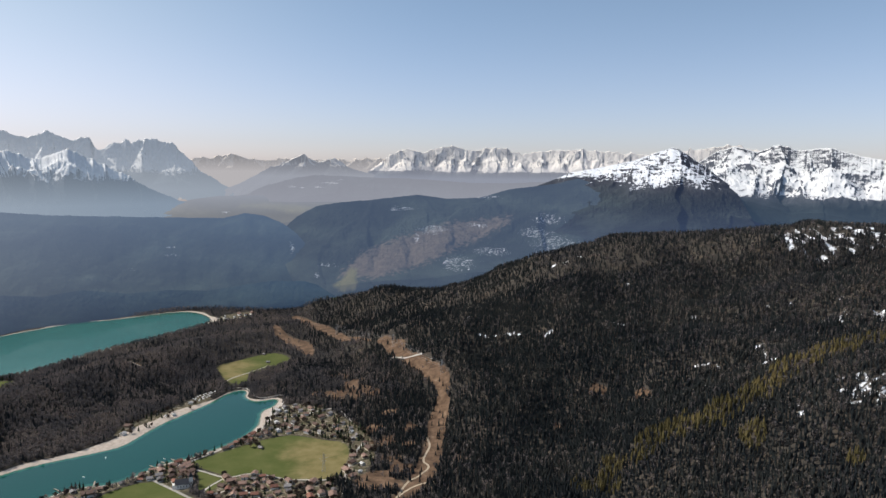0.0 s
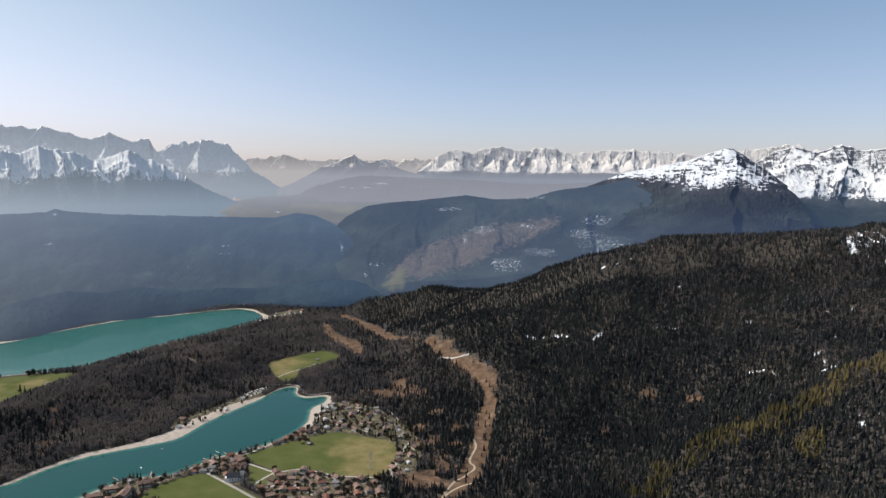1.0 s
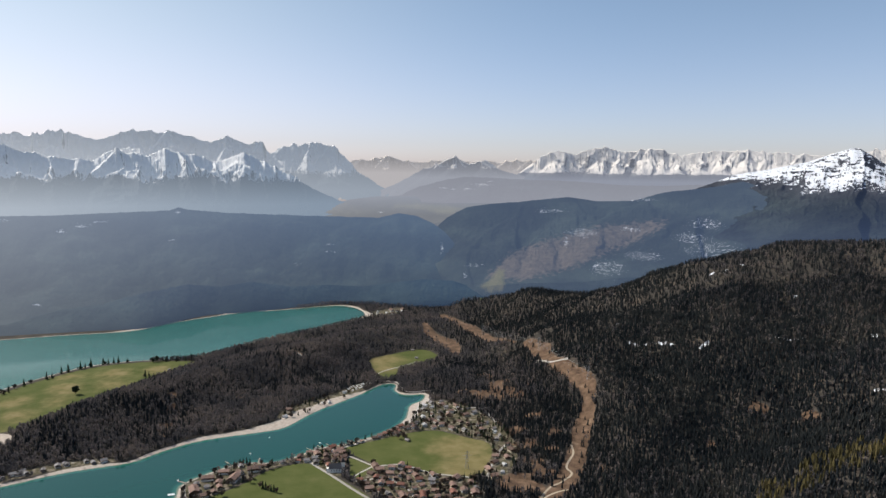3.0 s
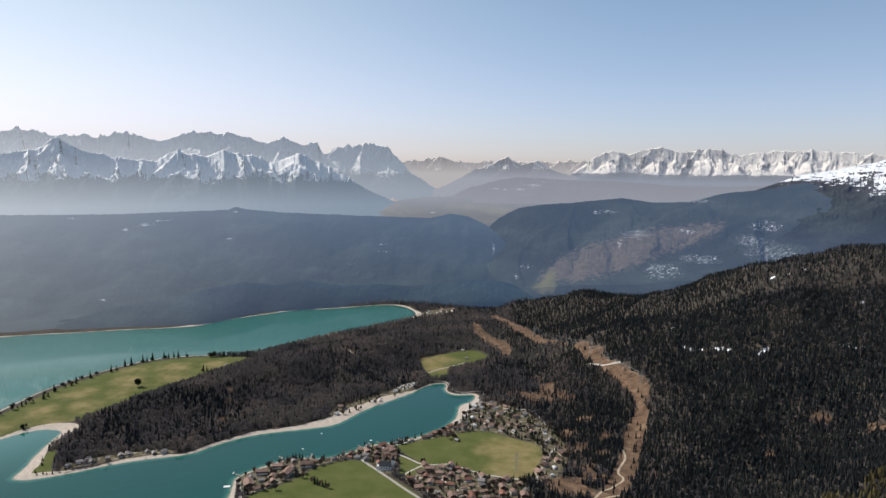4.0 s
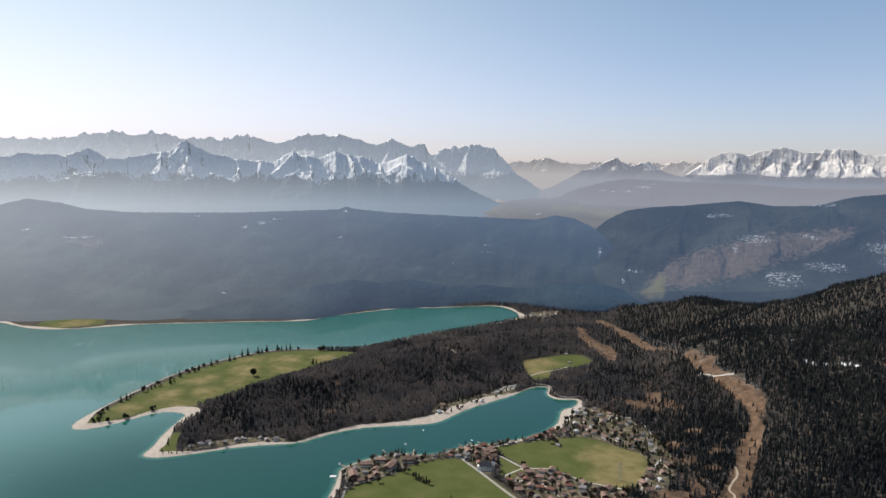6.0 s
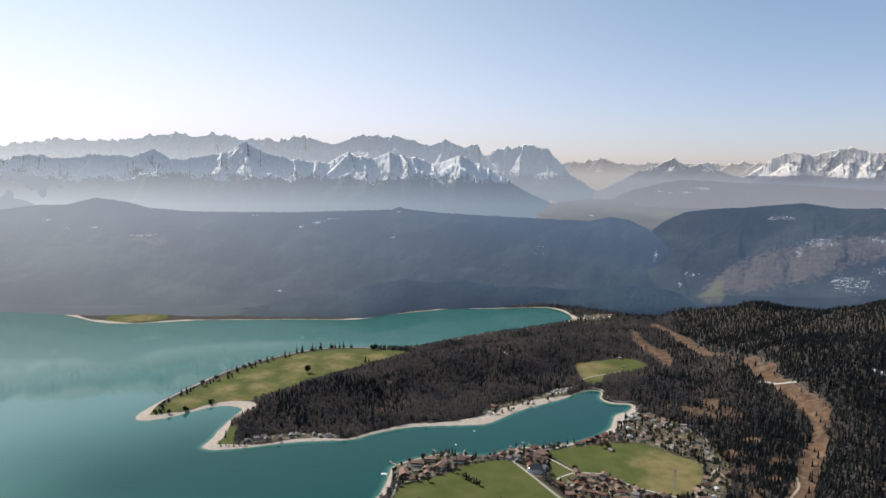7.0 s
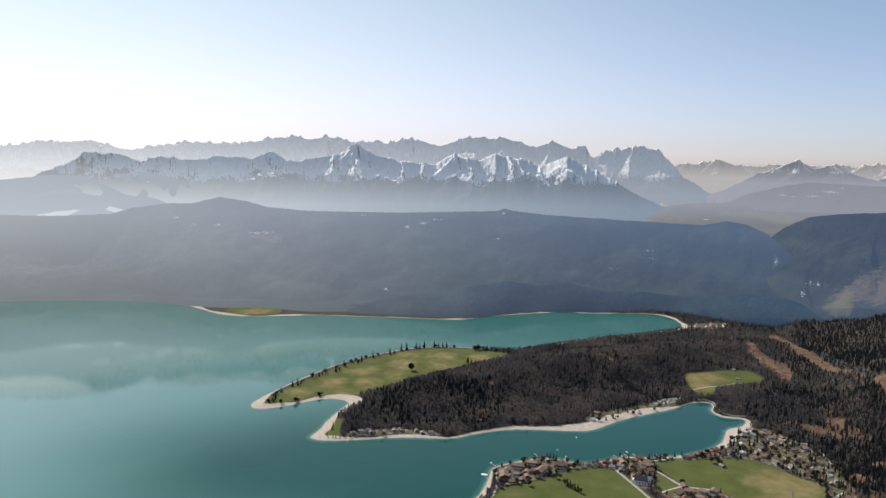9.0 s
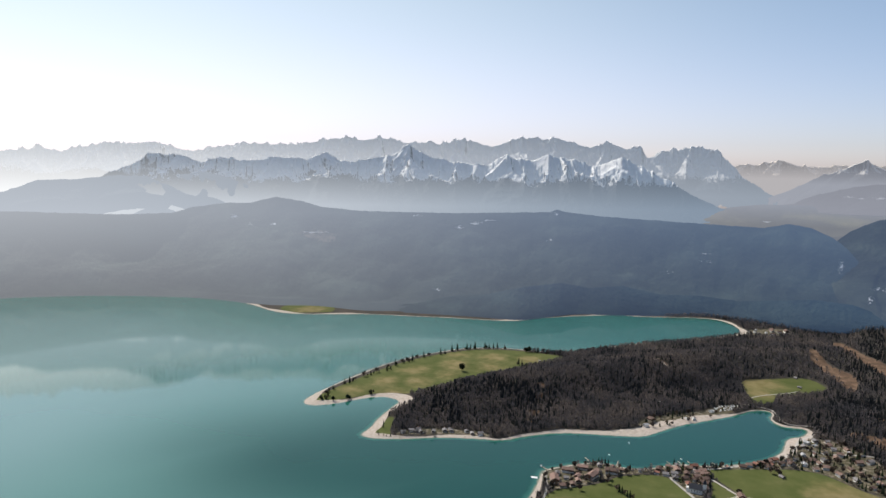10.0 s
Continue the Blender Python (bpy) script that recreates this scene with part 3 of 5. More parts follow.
def mountain_range(name, label, crest_line, plan, mat, jag=8.0, seed=1, back=60.0, columns=420, rows=90, bulge=1.0, hollow=1.0, spurs=0, grade=0.8, twigs=3, ridges=(), relief=30.0, wave=160.0, rolling=False, fine=0.0, smooth=0, bald=(), drifts=(), lea=()):
    """A range: bearings (degrees to the left of +y) with the angle of the crest above the level of 700 m;
    plan: bearings with the distance of the crest and the distance and height of the foot.
    spurs: how many side ridges run down from the crest, each with its own branches (twigs); ridges: further ridge lines of (bearing, angle, distance)."""
    line, lie = np.array(crest_line, float)[::-1], np.array(plan, float)[::-1]
    bb = np.linspace(line[0, 0], line[-1, 0], columns)
    far, foot, low = (np.interp(bb, lie[:, 0], lie[:, k]) for k in (1, 2, 3))
    win = np.hanning(columns // 12 + 3)[1:-1]
    far, foot, low = (np.convolve(np.pad(q, len(win) // 2, mode="edge"), win / win.sum(), "valid")[:columns] for q in (far, foot, low))
    hh = 700 + far * np.tan(np.radians(np.interp(bb, line[:, 0], line[:, 1])))
    low = np.minimum(low, hh - 12)
    arc = np.radians(bb) * 4500
    ends = np.minimum(1, np.minimum(np.arange(columns), np.arange(columns)[::-1]) / 14)
    hh = hh + jag * ends * np.clip((hh - low - 40) / 200, 0, 1) * (1.6 * ridged(arc / 70, 0 * arc + seed, seed, 5, 0.6) - 0.75)
    v = np.concatenate([np.linspace(0, 1, rows), 1 + np.linspace(0.08, 1, 8)])
    V, A = np.meshgrid(v, arc, indexing="ij")
    front, over = np.clip(V, 0, 1), np.clip(V - 1, 0, 1)
    R = far - (far - foot) * (1 - front) + back * over
    sheet = low + (hh - low) * front ** (bulge * hollow)
    turn = np.random.RandomState(seed)
    warp_a = A + wave * 0.35 * (grain(A / wave, R / wave, seed + 3) - 0.5) + wave * 0.12 * (grain(A * 4 / wave, R * 4 / wave, seed + 4) - 0.5)
    if spurs:
        tops = [k for k in range(10, columns - 10) if hh[k] == hh[k - 10:k + 11].max()]
        tops += list(turn.randint(8, columns - 8, max(0, spurs - len(tops))))
        for k in tops:
            k = int(k)
            deep, tall = far[k] - foot[k], hh[k] - low[k]
            lean, p = (turn.rand() - 0.5) * 0.9 * deep, 0.85 + 0.5 * turn.rand()
            n, pts = 7, []
            for i in range(n):
                f = 1 - i / (n - 1)
                wob = (turn.rand() - 0.5) * 0.14 * deep * (i > 0)
                pts.append((arc[k] + lean * (1 - f) + wob, foot[k] + deep * f, low[k] + tall * f**p * (1 - 0.10 * turn.rand() * (0 < i < n - 1)) - (1 if i == 0 else 0)))
            g = grade * (0.8 + 0.5 * turn.rand())
            ridge_tent(sheet, warp_a, R, pts, g, g * (0.8 + 0.5 * turn.rand()))
            for i in range(1, n - 1):
                for s in (-1, 1):
                    for _ in range(max(1, twigs // 2)):
                        if turn.rand() < 0.8:
                            a, r, z = pts[i]
                            far_out, run = (0.10 + 0.16 * turn.rand()) * deep, (0.10 + 0.18 * turn.rand()) * deep
                            mid = (a + s * far_out * 0.5, r - run * 0.4, z - 0.10 * tall * (0.7 + 0.5 * turn.rand()))
                            end = (a + s * far_out, r - run, z - (0.30 + 0.16 * turn.rand()) * tall)
                            ridge_tent(sheet, warp_a, R, [(a, r, z - 2), mid, end], g * 1.2, g * 1.2)
    for points, left, right in ridges:
        ridge_tent(sheet, warp_a, R, [(math.radians(b) * 4500, r, 700 + r * math.tan(math.radians(e))) for b, e, r in points], left, right)
    Z = np.where(V <= 1, sheet, low + (hh - low) * (1 - 0.9 * over))
    if rolling:
        rel = sum(0.55**k * grain(A * 2**k / wave, R * 2**k / wave, seed + k) for k in range(6)) / 2.1
    else:
        rel = ridged(warp_a / wave, R / wave, seed + 7, 6, 0.52)
    shape = np.minimum((1 - front) * 6, 1) * np.minimum(front * 3, 1) * (V <= 1) * np.minimum(1, np.minimum(np.arange(columns), np.arange(columns)[::-1]) / 60)
    Z = Z + relief * np.clip((hh - low) / 320, 0.05, 1) * shape * (rel - 0.42) * 1.9
    for _ in range(smooth):
        Z[1:rows - 2, 1:-1] = 0.4 * Z[1:rows - 2, 1:-1] + 0.15 * (Z[:rows - 3, 1:-1] + Z[2:rows - 1, 1:-1] + Z[1:rows - 2, :-2] + Z[1:rows - 2, 2:])
    if fine:
        Z = Z + fine * shape * (ridged(A / 24, R / 24, seed + 17, 3, 0.6) - 0.4)
    # the foot stays clear of the flat ground
    Z = np.where(V <= 1, np.maximum(Z, low + np.minimum((R - foot) * 0.3, 26)), Z)
    # nothing rises above the crest as the valley sees it
    Z = np.where(V < 1, np.minimum(Z, 700 + R * (hh - 700) / far - 1.5 * (1 - front)), Z)
    Z[0] = np.where(Z[0] > 45, Z[0] - 100, Z[0])
    X, Yv = -np.sin(np.radians(bb)) * R, np.cos(np.radians(bb)) * R
    me = mesh_from(name, np.stack([X, Yv, Z], -1).reshape(-1, 3), sheet_faces(*V.shape), mat, True)
    up_angle = np.degrees(np.arctan2(Z - 700, R))
    side = np.broadcast_to(bb, V.shape)
    if len(bald):
        layer(me, "bald", np.clip(inside_by(bald, side, up_angle), -1, 1))
        layer(me, "lea", np.clip(inside_by(lea, side, up_angle), -1, 1) if len(lea) else np.full(V.shape, -1.0))
    if len(drifts):
        layer(me, "drift", np.clip(np.max([np.minimum(1 - np.hypot((side - q[0]) / q[2], (up_angle - q[1]) / q[3]), q[4] if len(q) > 4 else 1) for q in drifts], 0), -1, 1))
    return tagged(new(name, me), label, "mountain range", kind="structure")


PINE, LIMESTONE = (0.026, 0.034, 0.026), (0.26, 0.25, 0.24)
# emitted haze colours of the nearer ridges and of the high chains
RIDGE_HAZE, RIDGE_HAZE_SUN = (0.099, 0.152, 0.252), (0.50, 0.53, 0.58)
CHAIN_HAZE, CHAIN_HAZE_SUN = (0.180, 0.236, 0.310), (0.64, 0.67, 0.71)
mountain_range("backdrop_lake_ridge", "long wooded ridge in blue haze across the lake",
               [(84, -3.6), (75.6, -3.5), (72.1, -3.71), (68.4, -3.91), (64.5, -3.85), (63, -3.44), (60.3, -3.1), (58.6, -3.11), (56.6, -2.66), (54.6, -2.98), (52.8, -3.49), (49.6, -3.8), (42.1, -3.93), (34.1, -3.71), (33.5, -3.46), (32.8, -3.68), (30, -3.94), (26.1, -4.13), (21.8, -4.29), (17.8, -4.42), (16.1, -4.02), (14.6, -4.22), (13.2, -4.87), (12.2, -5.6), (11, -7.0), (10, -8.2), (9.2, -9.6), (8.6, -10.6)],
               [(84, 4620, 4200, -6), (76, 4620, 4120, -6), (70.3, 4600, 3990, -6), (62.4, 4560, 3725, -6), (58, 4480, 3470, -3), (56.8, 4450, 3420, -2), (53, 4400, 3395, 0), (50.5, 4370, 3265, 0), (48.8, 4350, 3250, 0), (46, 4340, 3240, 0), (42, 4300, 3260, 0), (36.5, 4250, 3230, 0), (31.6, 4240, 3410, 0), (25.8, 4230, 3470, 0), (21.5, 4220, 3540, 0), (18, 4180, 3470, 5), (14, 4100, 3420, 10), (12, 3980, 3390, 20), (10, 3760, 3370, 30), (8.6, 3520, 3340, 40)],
               range_material("hazy_woods", PINE, (0.12, 0.1, 0.08), 600, 700, (0.30, 0.62), (0, 400), patch=0.9, coarse=1.6, marks=True, shade=RIDGE_HAZE, lit=RIDGE_HAZE_SUN), jag=3, relief=85, seed=11, columns=900, rows=150, hollow=1.45, smooth=10, wave=420, rolling=True, fine=5,
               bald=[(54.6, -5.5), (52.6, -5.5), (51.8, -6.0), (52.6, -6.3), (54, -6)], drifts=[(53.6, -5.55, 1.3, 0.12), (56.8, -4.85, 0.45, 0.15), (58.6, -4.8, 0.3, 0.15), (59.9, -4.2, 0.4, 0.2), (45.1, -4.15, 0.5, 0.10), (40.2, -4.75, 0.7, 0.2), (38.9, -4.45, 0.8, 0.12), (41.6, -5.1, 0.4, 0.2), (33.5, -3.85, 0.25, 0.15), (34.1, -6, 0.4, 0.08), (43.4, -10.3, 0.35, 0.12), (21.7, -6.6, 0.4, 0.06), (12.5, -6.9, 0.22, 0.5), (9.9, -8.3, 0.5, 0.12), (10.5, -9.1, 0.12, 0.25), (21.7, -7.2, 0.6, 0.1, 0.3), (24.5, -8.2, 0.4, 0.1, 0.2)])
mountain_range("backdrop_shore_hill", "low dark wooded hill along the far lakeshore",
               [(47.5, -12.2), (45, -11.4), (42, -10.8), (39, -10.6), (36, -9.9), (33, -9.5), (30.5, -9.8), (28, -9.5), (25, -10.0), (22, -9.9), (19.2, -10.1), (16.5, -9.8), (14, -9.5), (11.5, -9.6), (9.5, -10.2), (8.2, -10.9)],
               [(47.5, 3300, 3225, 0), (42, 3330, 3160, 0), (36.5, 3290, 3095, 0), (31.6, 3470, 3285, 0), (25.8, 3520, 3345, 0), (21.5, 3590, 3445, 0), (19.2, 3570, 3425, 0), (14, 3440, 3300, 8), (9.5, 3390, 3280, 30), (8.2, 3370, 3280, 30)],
               range_material("shore_hill_woods", (0.022, 0.030, 0.024), (0.12, 0.1, 0.08), 800, 900, (0.24, 0.40), (0, 170), patch=0.9, shade=(0.066, 0.126, 0.25), lit=RIDGE_HAZE_SUN), jag=5, relief=22, seed=15, columns=560, rows=60, bulge=0.8, wave=190, rolling=True, fine=4)
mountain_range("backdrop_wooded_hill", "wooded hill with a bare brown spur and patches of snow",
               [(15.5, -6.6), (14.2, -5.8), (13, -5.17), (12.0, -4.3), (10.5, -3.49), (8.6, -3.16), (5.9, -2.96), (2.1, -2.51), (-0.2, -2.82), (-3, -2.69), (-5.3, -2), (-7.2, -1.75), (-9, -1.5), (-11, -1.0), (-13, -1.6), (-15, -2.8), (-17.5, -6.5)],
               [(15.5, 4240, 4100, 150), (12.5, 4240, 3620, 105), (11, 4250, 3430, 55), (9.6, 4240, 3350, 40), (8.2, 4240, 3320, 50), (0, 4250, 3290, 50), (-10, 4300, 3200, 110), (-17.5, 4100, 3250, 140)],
               range_material("wooded_hill_cover", (0.024, 0.030, 0.022), (0.12, 0.1, 0.08), 900, 990, (0.38, 0.44), (80, 480), patch=0.9, marks=True, shade=(0.100, 0.146, 0.244), lit=RIDGE_HAZE_SUN), jag=3, relief=34, seed=23, columns=860, rows=190, wave=240, rolling=True, fine=6, hollow=1.25, smooth=16,
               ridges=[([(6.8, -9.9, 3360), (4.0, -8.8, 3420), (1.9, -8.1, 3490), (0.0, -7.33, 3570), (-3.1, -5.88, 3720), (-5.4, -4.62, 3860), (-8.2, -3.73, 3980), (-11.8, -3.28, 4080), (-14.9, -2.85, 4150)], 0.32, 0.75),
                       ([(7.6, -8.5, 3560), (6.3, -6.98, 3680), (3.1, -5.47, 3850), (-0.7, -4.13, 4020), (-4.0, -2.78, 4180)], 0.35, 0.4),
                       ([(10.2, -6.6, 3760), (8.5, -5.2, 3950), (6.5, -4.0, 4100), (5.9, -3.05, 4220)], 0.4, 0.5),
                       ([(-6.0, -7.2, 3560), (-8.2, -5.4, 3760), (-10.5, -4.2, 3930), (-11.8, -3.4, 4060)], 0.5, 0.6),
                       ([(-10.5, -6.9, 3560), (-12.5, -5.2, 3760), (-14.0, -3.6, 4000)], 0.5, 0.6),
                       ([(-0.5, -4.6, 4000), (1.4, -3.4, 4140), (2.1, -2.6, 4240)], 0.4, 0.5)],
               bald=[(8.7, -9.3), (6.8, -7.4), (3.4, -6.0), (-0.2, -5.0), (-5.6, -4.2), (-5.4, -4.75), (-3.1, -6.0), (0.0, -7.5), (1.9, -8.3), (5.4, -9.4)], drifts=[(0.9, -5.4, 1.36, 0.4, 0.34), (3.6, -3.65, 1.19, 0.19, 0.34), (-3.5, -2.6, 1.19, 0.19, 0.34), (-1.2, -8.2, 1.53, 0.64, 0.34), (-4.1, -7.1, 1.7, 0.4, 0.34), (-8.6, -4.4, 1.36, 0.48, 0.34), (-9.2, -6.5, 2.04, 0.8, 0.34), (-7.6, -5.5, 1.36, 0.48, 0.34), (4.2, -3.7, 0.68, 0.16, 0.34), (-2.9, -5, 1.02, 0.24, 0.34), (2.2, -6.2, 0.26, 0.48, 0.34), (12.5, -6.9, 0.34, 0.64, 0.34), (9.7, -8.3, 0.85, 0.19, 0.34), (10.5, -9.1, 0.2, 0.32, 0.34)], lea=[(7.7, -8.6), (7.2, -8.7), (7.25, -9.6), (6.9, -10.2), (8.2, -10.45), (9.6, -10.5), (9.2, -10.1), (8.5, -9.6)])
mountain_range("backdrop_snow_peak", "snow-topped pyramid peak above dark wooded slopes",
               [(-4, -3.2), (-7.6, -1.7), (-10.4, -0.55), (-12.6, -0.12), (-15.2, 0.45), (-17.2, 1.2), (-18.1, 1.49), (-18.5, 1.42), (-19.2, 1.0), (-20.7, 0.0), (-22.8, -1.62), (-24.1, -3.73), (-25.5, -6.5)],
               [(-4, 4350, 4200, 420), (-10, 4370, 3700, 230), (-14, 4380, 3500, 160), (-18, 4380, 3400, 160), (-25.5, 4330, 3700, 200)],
               range_material("snow_peak_cover", (0.022, 0.027, 0.022), (0.055, 0.055, 0.06), 500, 640, (0.46, 0.08), (250, 660), squeeze=1.4, patch=0.62, soft=0.05, shade=(0.080, 0.120, 0.232), lit=RIDGE_HAZE_SUN, strata=0.85), jag=3, relief=16, seed=21, columns=760, rows=190, wave=120, hollow=1.1, fine=7, grade=0.7,
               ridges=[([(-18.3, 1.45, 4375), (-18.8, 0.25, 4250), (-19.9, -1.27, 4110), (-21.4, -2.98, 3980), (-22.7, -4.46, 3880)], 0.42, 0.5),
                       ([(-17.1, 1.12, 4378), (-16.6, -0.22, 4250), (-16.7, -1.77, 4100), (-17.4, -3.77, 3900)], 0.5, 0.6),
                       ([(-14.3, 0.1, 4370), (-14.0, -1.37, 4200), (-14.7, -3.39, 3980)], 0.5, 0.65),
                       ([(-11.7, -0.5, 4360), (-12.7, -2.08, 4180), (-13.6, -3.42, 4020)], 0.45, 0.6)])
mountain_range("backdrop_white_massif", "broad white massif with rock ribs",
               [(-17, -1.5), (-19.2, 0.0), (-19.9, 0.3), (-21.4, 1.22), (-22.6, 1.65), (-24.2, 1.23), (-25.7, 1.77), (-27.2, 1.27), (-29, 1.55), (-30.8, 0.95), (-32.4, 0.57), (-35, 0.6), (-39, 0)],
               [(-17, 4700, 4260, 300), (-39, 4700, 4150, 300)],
               range_material("massif_cover", (0.024, 0.029, 0.027), (0.085, 0.085, 0.095), 470, 560, (0.30, 0.10), (300, 760), squeeze=2.0, patch=0.56, soft=0.08, snow=(0.86, 0.85, 0.84), shade=(0.11, 0.18, 0.30), lit=RIDGE_HAZE_SUN, strata=0.45), jag=8, relief=22, seed=33, columns=700, rows=150, wave=130, hollow=1.6, spurs=10, grade=0.62, twigs=4, fine=5)
# warm sunlight is put into the base colour of this wall's snow
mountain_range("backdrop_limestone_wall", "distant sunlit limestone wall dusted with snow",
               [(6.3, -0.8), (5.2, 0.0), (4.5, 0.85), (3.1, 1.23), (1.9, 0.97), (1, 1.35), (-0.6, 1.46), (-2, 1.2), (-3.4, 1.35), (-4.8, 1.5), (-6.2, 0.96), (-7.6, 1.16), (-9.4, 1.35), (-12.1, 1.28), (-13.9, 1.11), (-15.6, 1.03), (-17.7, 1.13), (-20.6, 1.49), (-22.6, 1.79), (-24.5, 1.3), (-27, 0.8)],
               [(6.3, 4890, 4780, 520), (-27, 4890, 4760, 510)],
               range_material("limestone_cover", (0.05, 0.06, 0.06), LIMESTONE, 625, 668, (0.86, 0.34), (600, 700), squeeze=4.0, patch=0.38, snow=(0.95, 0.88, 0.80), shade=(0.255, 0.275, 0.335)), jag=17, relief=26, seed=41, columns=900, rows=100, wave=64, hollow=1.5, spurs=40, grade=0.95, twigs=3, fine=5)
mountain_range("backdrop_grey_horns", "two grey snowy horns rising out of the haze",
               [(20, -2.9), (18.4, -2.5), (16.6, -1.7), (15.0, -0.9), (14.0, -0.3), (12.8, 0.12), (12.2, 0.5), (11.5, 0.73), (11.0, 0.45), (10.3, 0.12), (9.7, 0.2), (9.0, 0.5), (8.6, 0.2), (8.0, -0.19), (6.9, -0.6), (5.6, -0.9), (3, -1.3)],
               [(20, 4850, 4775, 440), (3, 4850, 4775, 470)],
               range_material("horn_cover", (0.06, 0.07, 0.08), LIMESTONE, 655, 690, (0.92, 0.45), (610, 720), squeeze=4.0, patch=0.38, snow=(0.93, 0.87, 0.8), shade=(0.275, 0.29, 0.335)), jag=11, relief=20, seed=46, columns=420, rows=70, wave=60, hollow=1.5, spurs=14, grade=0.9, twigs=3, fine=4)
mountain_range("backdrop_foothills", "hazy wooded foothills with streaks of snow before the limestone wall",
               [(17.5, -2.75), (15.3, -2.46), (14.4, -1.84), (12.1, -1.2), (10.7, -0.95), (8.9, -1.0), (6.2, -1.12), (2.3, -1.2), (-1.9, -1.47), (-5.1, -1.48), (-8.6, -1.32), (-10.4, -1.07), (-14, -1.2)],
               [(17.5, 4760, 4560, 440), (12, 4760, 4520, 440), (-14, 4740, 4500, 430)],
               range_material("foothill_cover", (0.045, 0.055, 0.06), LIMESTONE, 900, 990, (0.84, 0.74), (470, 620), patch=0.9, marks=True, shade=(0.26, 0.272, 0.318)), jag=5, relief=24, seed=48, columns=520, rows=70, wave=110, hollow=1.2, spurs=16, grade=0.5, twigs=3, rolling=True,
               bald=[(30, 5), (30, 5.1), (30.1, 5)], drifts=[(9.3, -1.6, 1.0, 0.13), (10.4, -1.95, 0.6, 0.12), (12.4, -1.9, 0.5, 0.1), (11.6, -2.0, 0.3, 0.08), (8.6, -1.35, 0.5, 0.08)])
# the snow's base colour holds the peach of sunlit haze
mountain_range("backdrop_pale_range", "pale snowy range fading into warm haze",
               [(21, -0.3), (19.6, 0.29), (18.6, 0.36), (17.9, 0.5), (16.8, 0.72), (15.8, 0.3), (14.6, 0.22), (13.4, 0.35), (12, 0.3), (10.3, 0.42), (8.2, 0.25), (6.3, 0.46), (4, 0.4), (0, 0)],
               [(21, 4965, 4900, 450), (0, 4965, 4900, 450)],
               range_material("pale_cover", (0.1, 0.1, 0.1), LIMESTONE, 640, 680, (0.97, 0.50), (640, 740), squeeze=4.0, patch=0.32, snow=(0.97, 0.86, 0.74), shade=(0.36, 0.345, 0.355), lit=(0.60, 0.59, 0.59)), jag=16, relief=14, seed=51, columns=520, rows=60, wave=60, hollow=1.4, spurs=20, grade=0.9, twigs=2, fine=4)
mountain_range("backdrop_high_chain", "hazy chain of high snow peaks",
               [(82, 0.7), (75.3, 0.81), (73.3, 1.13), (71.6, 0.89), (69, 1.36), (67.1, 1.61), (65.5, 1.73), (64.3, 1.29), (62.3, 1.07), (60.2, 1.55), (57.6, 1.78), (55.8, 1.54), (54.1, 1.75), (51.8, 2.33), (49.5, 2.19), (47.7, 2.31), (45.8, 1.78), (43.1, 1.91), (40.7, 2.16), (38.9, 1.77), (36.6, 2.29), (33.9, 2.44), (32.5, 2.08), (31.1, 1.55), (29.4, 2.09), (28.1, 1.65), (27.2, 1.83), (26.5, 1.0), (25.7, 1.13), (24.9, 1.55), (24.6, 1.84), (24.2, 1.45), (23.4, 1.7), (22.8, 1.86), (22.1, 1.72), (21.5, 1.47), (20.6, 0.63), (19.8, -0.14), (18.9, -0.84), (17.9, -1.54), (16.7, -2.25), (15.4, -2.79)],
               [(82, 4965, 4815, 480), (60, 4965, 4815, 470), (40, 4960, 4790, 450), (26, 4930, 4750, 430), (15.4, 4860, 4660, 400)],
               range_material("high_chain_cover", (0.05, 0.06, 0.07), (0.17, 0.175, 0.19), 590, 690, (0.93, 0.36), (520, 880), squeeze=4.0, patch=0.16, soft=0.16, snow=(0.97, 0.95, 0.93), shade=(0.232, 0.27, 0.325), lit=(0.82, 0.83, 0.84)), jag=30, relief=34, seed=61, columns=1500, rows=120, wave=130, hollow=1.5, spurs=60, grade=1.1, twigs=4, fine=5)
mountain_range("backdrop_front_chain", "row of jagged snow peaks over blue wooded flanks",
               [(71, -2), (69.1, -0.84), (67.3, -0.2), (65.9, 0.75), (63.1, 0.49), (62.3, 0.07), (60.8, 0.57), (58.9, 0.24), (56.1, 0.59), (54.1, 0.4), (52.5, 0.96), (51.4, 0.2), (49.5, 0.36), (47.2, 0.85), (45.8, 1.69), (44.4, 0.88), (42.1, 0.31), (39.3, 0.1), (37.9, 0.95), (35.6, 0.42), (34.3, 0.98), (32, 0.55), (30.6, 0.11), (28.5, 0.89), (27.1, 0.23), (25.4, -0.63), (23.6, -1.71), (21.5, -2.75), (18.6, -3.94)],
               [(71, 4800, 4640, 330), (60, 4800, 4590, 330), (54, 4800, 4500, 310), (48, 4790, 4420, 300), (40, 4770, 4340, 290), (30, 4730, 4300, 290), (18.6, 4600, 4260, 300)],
               range_material("front_chain_cover", (0.03, 0.036, 0.038), (0.10, 0.105, 0.12), 500, 660, (0.88, 0.22), (440, 740), patch=0.33, squeeze=3.0, soft=0.12, snow=(0.97, 0.95, 0.93), shade=CHAIN_HAZE, lit=CHAIN_HAZE_SUN), jag=16, relief=34, seed=71, columns=1500, rows=150, wave=150, hollow=1.5, spurs=44, grade=1.0, twigs=4, fine=6)
